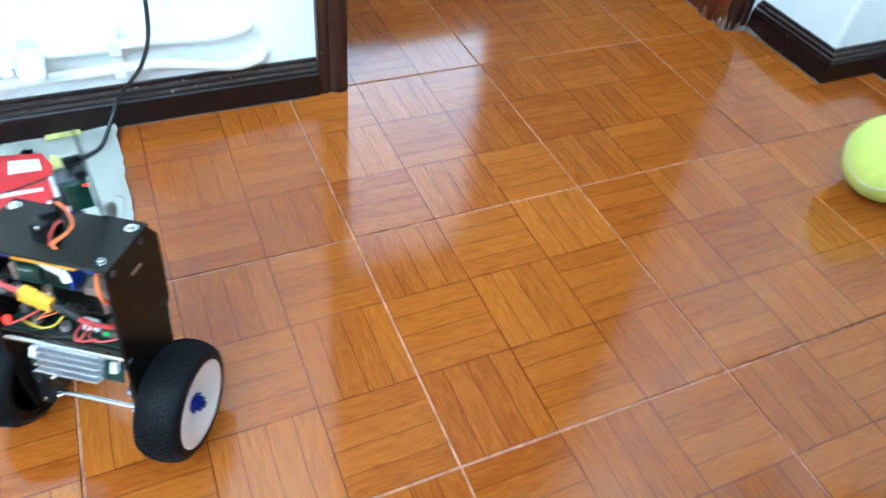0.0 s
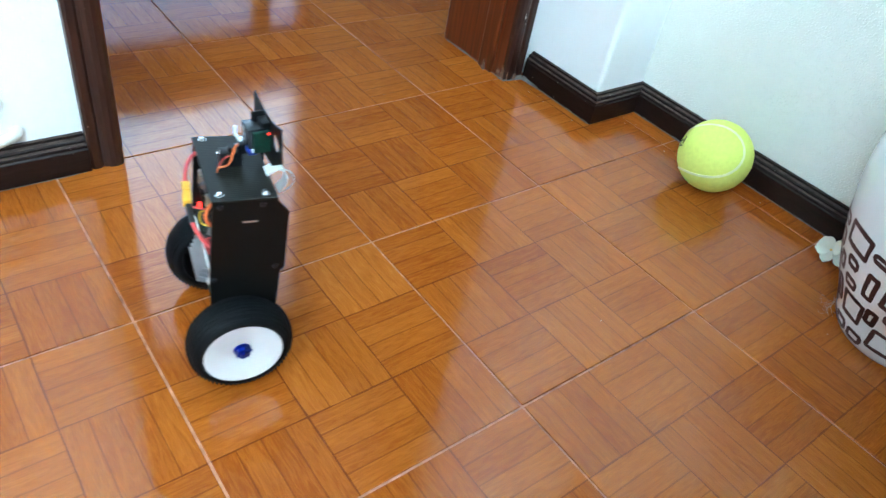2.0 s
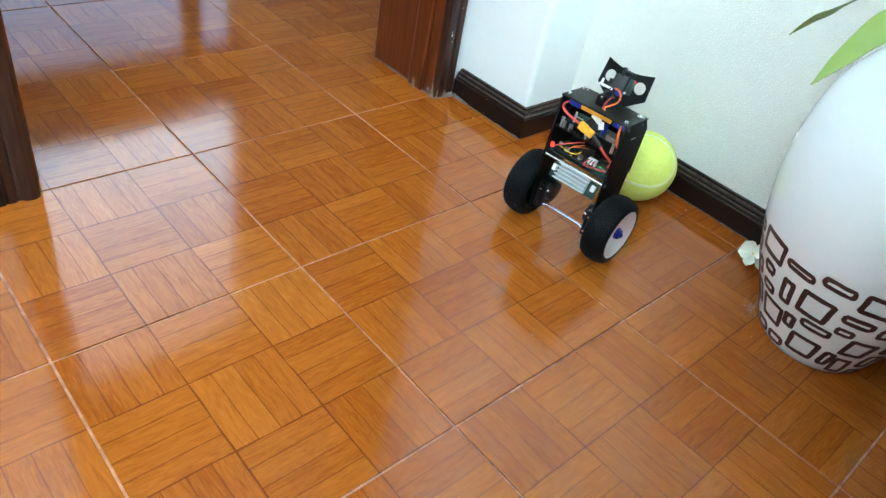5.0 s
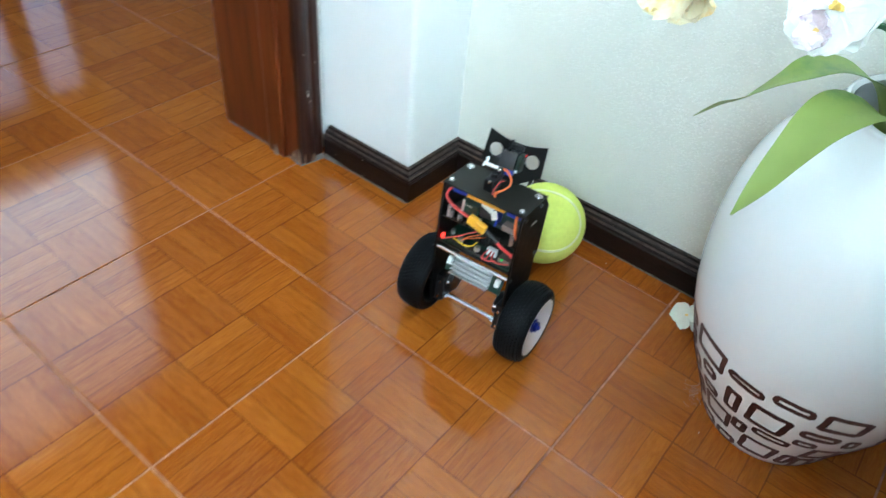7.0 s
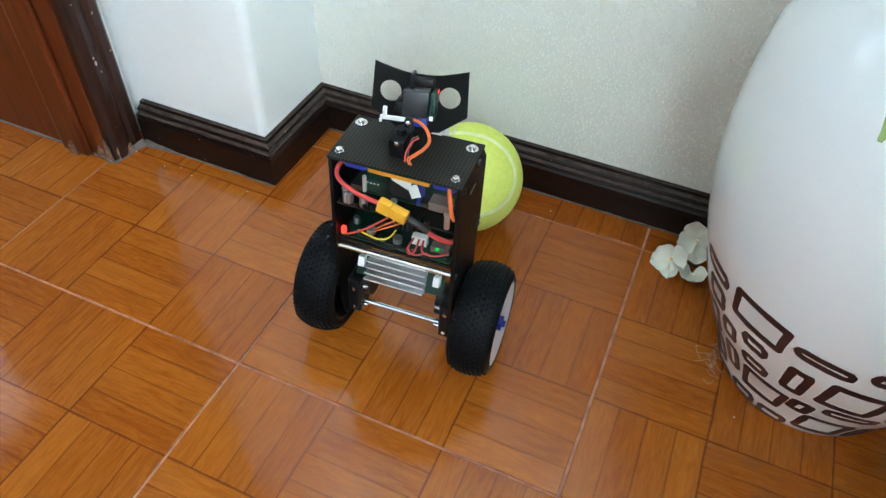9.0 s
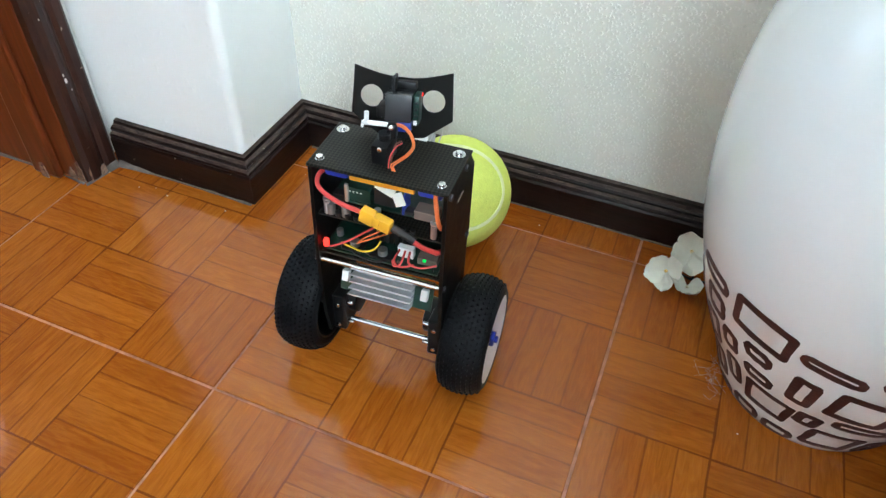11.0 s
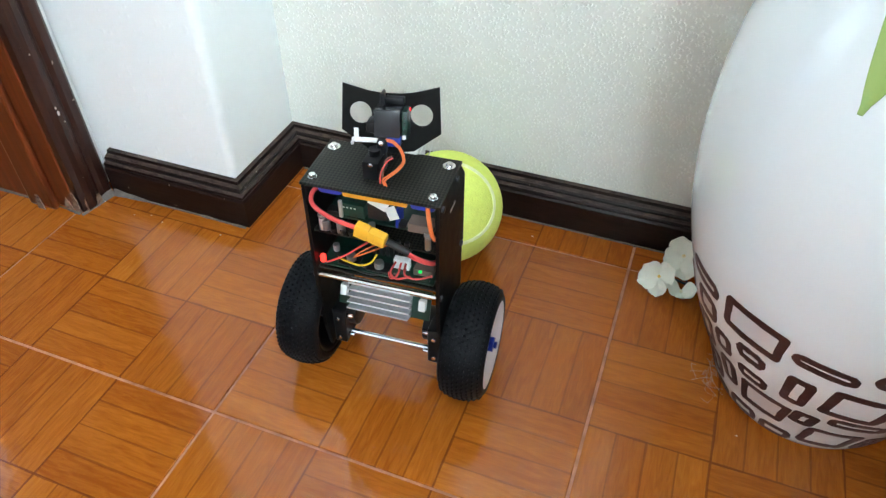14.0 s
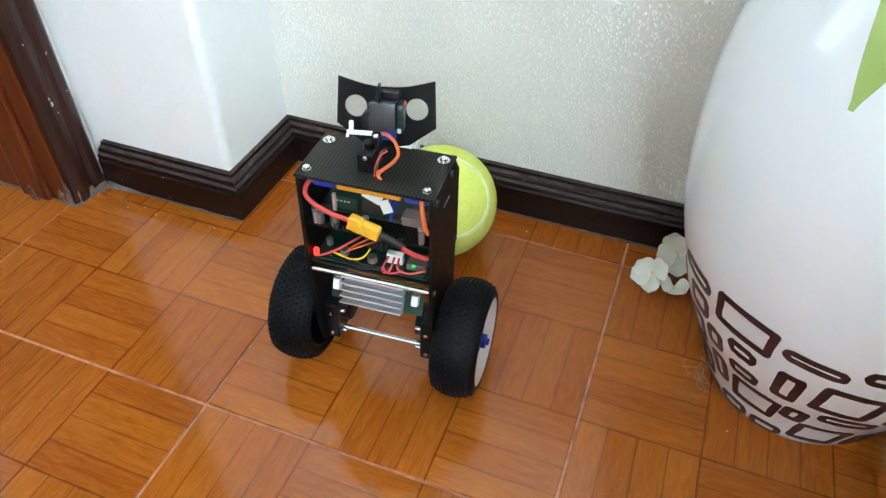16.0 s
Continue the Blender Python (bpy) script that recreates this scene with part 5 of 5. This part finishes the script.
for x0 in (-0.0375, 0.0345):
    bm = new_bm()
    box(bm, x0, x0 + 0.0062, -0.0062, 0.0003, -0.004, 0.006, 0.0008, hs)
    part("plug_housing", rz(bm), "white_plastic", drv, "white wire plug")

# motors and gear housings
for s in (-1, 1):
    bm = new_bm()
    cyl(bm, (s * 0.033, 0.010, H), (s * 0.0535, 0.010, H), 0.0165, 28, bevel=0.0012)
    mot = part("motor", rz(bm), "black_plastic", robot, "black round motor", smooth=True)
    bm = new_bm()
    box(bm, min(s * 0.0405, s * 0.0533), max(s * 0.0405, s * 0.0533), -0.014, 0.026, 0.028, 0.072, 0.002)
    cyl(bm, (s * 0.0566, 0, H), (s * 0.068, 0, H), 0.009, 20)
    part("gear_housing", rz(bm), "black_plastic", mot)
    for y, z in ((-0.0085, 0.0365), (-0.0085, 0.062)):
        for p, d, r, h in (((s * 0.047, y - 0.0056, z), (0, -1, 0), 0.0024, 0.0022), ((s * 0.0405, y, z), (-s, 0, 0), 0.0022, 0.0060)):
            bm = new_bm()
            screw(bm, p, d, r, h)
            part("screw", rz(bm), "steel", mot, smooth=True)


def wheel(s):
    """Pinned buggy tyre on a white dish rim; turns about x."""
    bm = new_bm()
    half = [(0.0385, 0.0185), (0.0420, 0.0208), (0.0453, 0.0209), (0.0484, 0.0190), (0.0510, 0.0156), (0.0531, 0.0106), (0.0542, 0.0052)]
    prof = [(r, -w) for r, w in half] + [(0.0544, 0.0)] + [(r, w) for r, w in reversed(half)]
    lathe(bm, prof, 72)
    for k in range(60):
        for q in range(9):
            a = 2 * math.pi * (k + 0.5 * (q % 2)) / 60
            h = (q - 4) * 0.0043
            r = (0.0543, 0.0541, 0.0534, 0.0521, 0.0498)[abs(q - 4)]
            da, dh = 0.021, 0.00105
            base = [bm.verts.new(((r) * math.cos(a + u * da), (r) * math.sin(a + u * da), h + v * dh)) for u, v in ((-1, -1), (1, -1), (1, 1), (-1, 1))]
            tipv = [bm.verts.new(((r + 0.0016) * math.cos(a + 0.7 * u * da), (r + 0.0016) * math.sin(a + 0.7 * u * da), h + 0.7 * v * dh)) for u, v in ((-1, -1), (1, -1), (1, 1), (-1, 1))]
            bm.faces.new(tipv)
            for e in range(4):
                bm.faces.new((base[e], base[(e + 1) % 4], tipv[(e + 1) % 4], tipv[e]))
    turn = pose(0, 0, 0, 0, 90 * s, 0)
    bmesh.ops.transform(bm, matrix=turn, verts=bm.verts)
    w = part("wheel", bm, "rubber", robot, "black pinned rubber tyre", smooth=False)
    bm = new_bm()
    lathe(bm, [(0.0, 0.0130), (0.010, 0.0132), (0.0125, 0.0142), (0.0145, 0.0150), (0.034, 0.0190), (0.0375, 0.0198), (0.0400, 0.0206), (0.0413, 0.0203), (0.0413, 0.0180), (0.0380, 0.0165), (0.034, 0.0140), (0.0, 0.0085)], 60)
    bmesh.ops.transform(bm, matrix=turn, verts=bm.verts)
    part("rim", bm, "white_plastic", w, "white dished plastic rim", smooth=True)
    bm = new_bm()
    lathe(bm, [(0.0, 0.0080), (0.0335, 0.0120), (0.0360, 0.0100), (0.0365, -0.010), (0.0388, -0.0192), (0.0405, -0.0200), (0.0400, -0.0180), (0.0390, 0.0150)], 60)
    bmesh.ops.transform(bm, matrix=turn, verts=bm.verts)
    part("rim_barrel", bm, "black_plastic", w, "black inner rim barrel", smooth=True)
    bm = new_bm()
    cyl(bm, (0, 0, 0.0128), (0, 0, 0.0150), 0.0092, 24, bevel=0.0004), cyl(bm, (0, 0, 0.0150), (0, 0, 0.0205), 0.0076, 6, bevel=0.0005)
    for k in range(6):
        a = math.pi * k / 3
        cyl(bm, (0.0085 * math.cos(a), 0.0085 * math.sin(a), 0.0150), (0.0085 * math.cos(a), 0.0085 * math.sin(a), 0.0160), 0.0016, 8)
    cyl(bm, (0, 0, 0.0205), (0, 0, 0.0232), 0.0032, 12)
    bmesh.ops.transform(bm, matrix=turn, verts=bm.verts)
    part("wheel_nut", bm, "blue_alu", w, "blue anodised wheel nut", smooth=True)
    w.location = (WHEEL_X[s], 0, 0)
    return w


wheel_left, wheel_right = wheel(-1), wheel(1)

# pan servo on the top plate
bm = new_bm()
box(bm, -0.0108, 0.0022, -0.0085, 0.0135, 0.2272, 0.2435, 0.001), cyl(bm, (-0.0045, 0.004, 0.2430), (-0.0045, 0.004, 0.2485), 0.0048, 18)
pan = part("pan_servo", rz(bm), "black_plastic", robot, "small black servo", smooth=True)
bm = new_bm()
screw(bm, (-0.0035, -0.0086, 0.2415), (0, -1, 0), 0.0021, 0.0016)
part("screw", rz(bm), "steel", pan, smooth=True)
leads = (
    ("orange_wire", 0.00075, [(0.0040, 0.008, 0.2560), (0.0115, 0.004, 0.2580), (0.0190, 0.000, 0.2545), (0.0222, -0.003, 0.2470), (0.0185, -0.006, 0.2400), (0.0120, -0.0095, 0.2345), (0.0085, -0.0115, 0.2310), (0.0105, -0.0130, 0.2274)]),
    ("orange_wire", 0.00065, [(0.0045, 0.008, 0.2545), (0.0110, 0.004, 0.2562), (0.0175, 0.001, 0.2530), (0.0205, -0.002, 0.2460), (0.0165, -0.005, 0.2395), (0.0100, -0.0085, 0.2342), (0.0065, -0.0105, 0.2312), (0.0085, -0.0128, 0.2274)]),
    ("red_wire", 0.00065, [(0.0125, -0.002, 0.2470), (0.0080, -0.004, 0.2435), (0.0045, -0.008, 0.2360), (0.0040, -0.0105, 0.2274)]),
    ("brown_wire", 0.00060, [(0.0115, -0.001, 0.2480), (0.0070, -0.003, 0.2445), (0.0060, -0.007, 0.2360), (0.0060, -0.0105, 0.2274)]),
)
for mm, r, pts in leads:
    part("servo_lead", rz(tube(new_bm(), pts, r, 8)), mm, pan, smooth=True)
bm = new_bm()
rows = []
for q in smooth_path([(0.0, 0.034, 0.2285), (0.0, 0.043, 0.2335), (0.0, 0.051, 0.2310), (0.0, 0.0555, 0.2220), (0.0, 0.0530, 0.2120), (0.0, 0.0475, 0.2060)], 8):
    rows.append([bm.verts.new((x, q.y, q.z)) for x in (0.006, 0.020)] + [bm.verts.new((x, q.y * 0.99, q.z - 0.0006)) for x in (0.020, 0.006)])
for a, c in zip(rows, rows[1:]):
    for k in range(4):
        bm.faces.new((a[k], a[(k + 1) % 4], c[(k + 1) % 4], c[k]))
bm.faces.new(rows[0]), bm.faces.new(rows[-1])
part("ribbon_cable", rz(bm), "ribbon", robot, "flat white ribbon cable", smooth=True)
part("grey_lead", rz(tube(new_bm(), [(0.022, 0.034, 0.2285), (0.024, 0.046, 0.2365), (0.025, 0.057, 0.2330), (0.024, 0.061, 0.2210), (0.022, 0.056, 0.2110), (0.020, 0.0475, 0.2050)], 0.0005, 6)), "ribbon", robot, smooth=True)

# head: ear-shaped plate with two round holes, tilt servo and sensor board
PIVOT = Vector((0.0022, 0.012, 0.2545 - H))
ear = [(-0.0385, 0.029), (-0.030, 0.0265), (-0.018, 0.0235), (-0.008, 0.0222), (0.008, 0.0222), (0.018, 0.0235), (0.030, 0.0265), (0.0385, 0.029), (0.0405, -0.009), (0.013, -0.029), (-0.013, -0.029), (-0.0405, -0.009)]
bm = new_bm()
plate(bm, ear, [circle(-0.0246, 0.0055, 0.0090), circle(0.0246, 0.0055, 0.0090)], 0.0016)
bmesh.ops.translate(bm, vec=(0.0000, 0.026, 0.0055), verts=bm.verts)
head = part("head_plate", bm, "black", robot, "black ear-shaped plate with two round holes")
for dims, mm, nm, lab in (
    ((-0.0100, 0.0105, 0.0035, 0.0245, -0.0010, 0.0205), "smoke", "tilt_servo", "smoky grey servo"),
    ((0.0112, 0.0158, 0.0075, 0.0245, -0.0035, 0.0190), "pcb", "sensor_board", "green sensor board"),
    ((-0.0065, -0.0040, 0.0120, 0.0257, 0.0200, 0.0310), "black_plastic", "bracket", ""),
    ((-0.0035, 0.0115, 0.017, 0.0257, 0.0208, 0.0265), "black_plastic", "camera_module", ""),
    ((-0.0165, -0.0102, 0.006, 0.0245, 0.0010, 0.0095), "black_plastic", "servo_ear", ""),
    ((-0.0005, 0.0105, 0.004, 0.012, -0.0085, -0.0012), "battery", "blue_block", "blue plastic block"),
    ((-0.0065, 0.0005, -0.004, 0.006, -0.0125, -0.0012), "black_plastic", "yoke", ""),
):
    bm = new_bm()
    box(bm, *dims, 0.0007)
    part(nm, bm, mm, head, lab, smooth=True)
bm = new_bm()
for k in range(4):
    cyl(bm, (0.0136, 0.0076, -0.001 + 0.005 * k), (0.0136, 0.0066, -0.001 + 0.005 * k), 0.0011, 10)
part("solder_pad", bm, "dark_steel", head)
bm = new_bm()
box(bm, 0.0120, 0.0148, 0.0058, 0.0076, -0.0030, 0.0005, 0.0004)
part("white_socket", bm, "white_plastic", head, "small white socket")
bm = new_bm()
box(bm, -0.0270, -0.0062, -0.0005, 0.0022, -0.0045, -0.0008, 0.0010), box(bm, -0.0250, -0.0215, -0.0005, 0.0022, -0.0045, 0.0065, 0.0009), box(bm, -0.0275, -0.0255, -0.0005, 0.0022, -0.0068, -0.0042, 0.0004)
part("servo_horn", bm, "white_plastic", head, "white servo horn", smooth=True)
bm = new_bm()
screw(bm, (-0.0030, -0.0041, -0.0030), (0, -1, 0), 0.0022, 0.0016)
part("screw", bm, "steel", head, smooth=True)
bm = new_bm()
box(bm, 0.0157, 0.0161, 0.0212, 0.0236, 0.0160, 0.0182)
part("red_indicator", bm, "led_red", head, "lit red indicator lamp")


# ---- floor ----
floor = structure("floor", box(new_bm(), FAR - 0.14, EAST + 0.2, SOUTH - 0.2, 1.6, -0.03, -0.0016), "grout", "glossy parquet-print ceramic floor tiles with pale grout", "floor")
bm = new_bm()
g = 0.0015
vs = [[bm.verts.new((x, y, z)) for x, y in ((a, a), (T - a, a), (T - a, T - a), (a, T - a))] for a, z in ((g, -0.008), (g, -0.0009), (g + 0.0003, -0.0002), (g + 0.0008, 0.0))]
for a, b in zip(vs, vs[1:]):
    for k in range(4):
        bm.faces.new((a[k], a[(k + 1) % 4], b[(k + 1) % 4], b[k]))
bm.faces.new(vs[-1])
bmesh.ops.recalc_face_normals(bm, faces=bm.faces)
tile_mesh = bpy.data.meshes.new("tile")
bm.to_mesh(tile_mesh)
bm.free()
tile_mesh.materials.append(M["tile"])
rnd = random.Random(4)
for i in range(-7, 6):
    for j in range(-8, 5):
        if j > 1 and i > -3:
            continue
        t = new("tile", tile_mesh)
        t.parent = floor
        t.location = (i * T, j * T, rnd.uniform(-0.00025, 0.00025))


# ---- what moves ----
# seconds, place of the axle's middle, heading, forward lean
ROBOT = [
    (0.0, -0.1707, -0.9586, 56.6, 6.5), (0.3, -0.2030, -0.9080, 43.5, 6.4), (0.5, -0.2295, -0.8860, 36.7, 6.4), (1.0, -0.2767, -0.7934, 20.6, 5.2), (1.5, -0.2920, -0.6790, -2.5, 2.9),
    (2.0, -0.2764, -0.5680, -13.0, 3.2), (2.5, -0.2409, -0.4289, -12.0, 1.8), (3.0, -0.2137, -0.2601, -8.2, 1.8), (3.2, -0.2060, -0.1950, -6.0, 1.0),
    (3.6, -0.1985, -0.0850, -1.0, -1.0), (4.0, -0.1965, -0.0050, 2.0, -0.5), (4.4, -0.1955, 0.0480, 4.0, 1.5), (4.9, -0.1955, 0.0760, 5.5, 3.5), (5.5, -0.1965, 0.0840, 6.3, 5.0),
    (6.0, -0.1985, 0.0870, 7.3, 5.8), (6.5, -0.2010, 0.0935, 7.0, 5.2), (7.0, -0.2005, 0.0960, 5.3, 4.2), (7.5, -0.1970, 0.1035, 4.8, 4.5), (8.0, -0.1955, 0.1040, 4.5, 2.5),
    (8.5, -0.1975, 0.1050, 4.7, 1.3), (9.0, -0.2000, 0.1060, 4.6, 2.0), (10.0, -0.1990, 0.1075, 4.4, 1.2), (11.0, -0.1980, 0.1090, 4.2, 1.6), (11.5, -0.1973, 0.1094, 4.1, 1.4), (12.0, -0.1982, 0.1127, 3.7, 0.4), (12.5, -0.1976, 0.1128, 3.8, 1.2), (13.0, -0.1970, 0.1100, 4.3, 1.4),
    (13.5, -0.1983, 0.1156, 4.4, 0.4), (14.0, -0.1975, 0.1165, 4.5, 0.6), (14.5, -0.1977, 0.1092, 4.6, 1.8), (15.0, -0.1982, 0.1177, 4.6, 0.4), (15.5, -0.1972, 0.1147, 4.1, 1.7), (16.0, -0.1970, 0.1140, 4.3, 1.5),
]
# seconds, turn of the head to its left, tilt forward
HEAD = [(0.0, -50, -4), (0.5, -39, -4), (1.0, -27, -4), (1.5, -8, -4), (2.0, 6, -4), (2.5, 7, -2), (3.0, 4, 3), (3.6, 2, 8), (4.4, 2, 12), (5.5, 3, 14), (7.0, 4, 14), (9.0, 9, 14), (11.5, 10.5, 14), (16.0, 10.5, 14)]


# the ball rolls up to the wall and back a little: seconds, place; then its place and turn once the robot nudges it
BALL = [(0.0, -0.186, 0.088), (0.15, -0.177, 0.130), (0.3, -0.171, 0.170), (0.5, -0.170, 0.225), (0.6, -0.170, 0.250), (0.7, -0.170, 0.268), (0.8, -0.167, 0.282), (0.9, -0.168, 0.2865), (1.0, -0.173, 0.2865), (1.2, -0.182, 0.2865), (1.5, -0.196, 0.2850), (2.0, -0.2025, 0.2840), (2.5, -0.2010, 0.2860), (3.6, -0.1995, 0.2865)]
BALL_PUSHED = [(4.6, -0.204, 0.287, (-80.0, 85.9, 128.2)), (5.5, -0.205, 0.2875, (-80.0, 85.9, 128.2)), (6.5, -0.209, 0.288, (-72.0, 86.5, 133.0)), (7.5, -0.211, 0.290, (-50.0, 87.5, 148.0)), (8.5, -0.209, 0.290, (-32.6, 88.2, 159.6)), (11.5, -0.2065, 0.2895, (-32.6, 88.2, 159.6)), (16.0, -0.2060, 0.2895, (-32.6, 88.2, 159.6))]


def robot_at(t):
    """The robot's row at any time, along straight lines between its rows."""
    for a, b in zip(ROBOT, ROBOT[1:]):
        if a[0] <= t <= b[0]:
            k = (t - a[0]) / (b[0] - a[0])
            return [p + (q - p) * k for p, q in zip(a, b)]
    return list(ROBOT[-1])


def motions():
    rolled = [(t, pose(x, y, BALL_R, math.degrees((0.2865 - y) / BALL_R), math.degrees((x + 0.1995) / BALL_R), 0) @ pose(0, 0, 0, *BALL_REST)) for t, x, y in BALL]
    walk(ball, rolled + [(t, pose(x, y, BALL_R, *turn)) for t, x, y, turn in BALL_PUSHED])
    walk(robot, [(t, pose(x, y, H, 0, 0, turn) @ pose(0, 0, 0, -lean, 0, 0)) for t, x, y, turn, lean in ROBOT])
    walk(head, [(t, Matrix.Translation(PIVOT) @ pose(0, 0, 0, 0, 0, yaw) @ pose(0, 0, 0, -tilt, 0, 0)) for t, yaw, tilt in HEAD])
    for w, s in ((wheel_left, -1), (wheel_right, 1)):
        rows, angle, last = [], 0.0, None
        for k in range(161):
            t = k / 10
            _, x, y, turn, lean = robot_at(t)
            if last is not None:
                lx, ly, lturn, llean = last
                a = radians((turn + lturn) / 2)
                ahead = -math.sin(a) * (x - lx) + math.cos(a) * (y - ly) + s * TRACK * radians(turn - lturn)
                angle += math.degrees(-ahead / WR) + (lean - llean)
            last = (x, y, turn, lean)
            if k % 2 == 0:
                rows.append((t, pose(WHEEL_X[s], 0, 0, angle, 0, 0)))
        walk(w, rows)



motions()
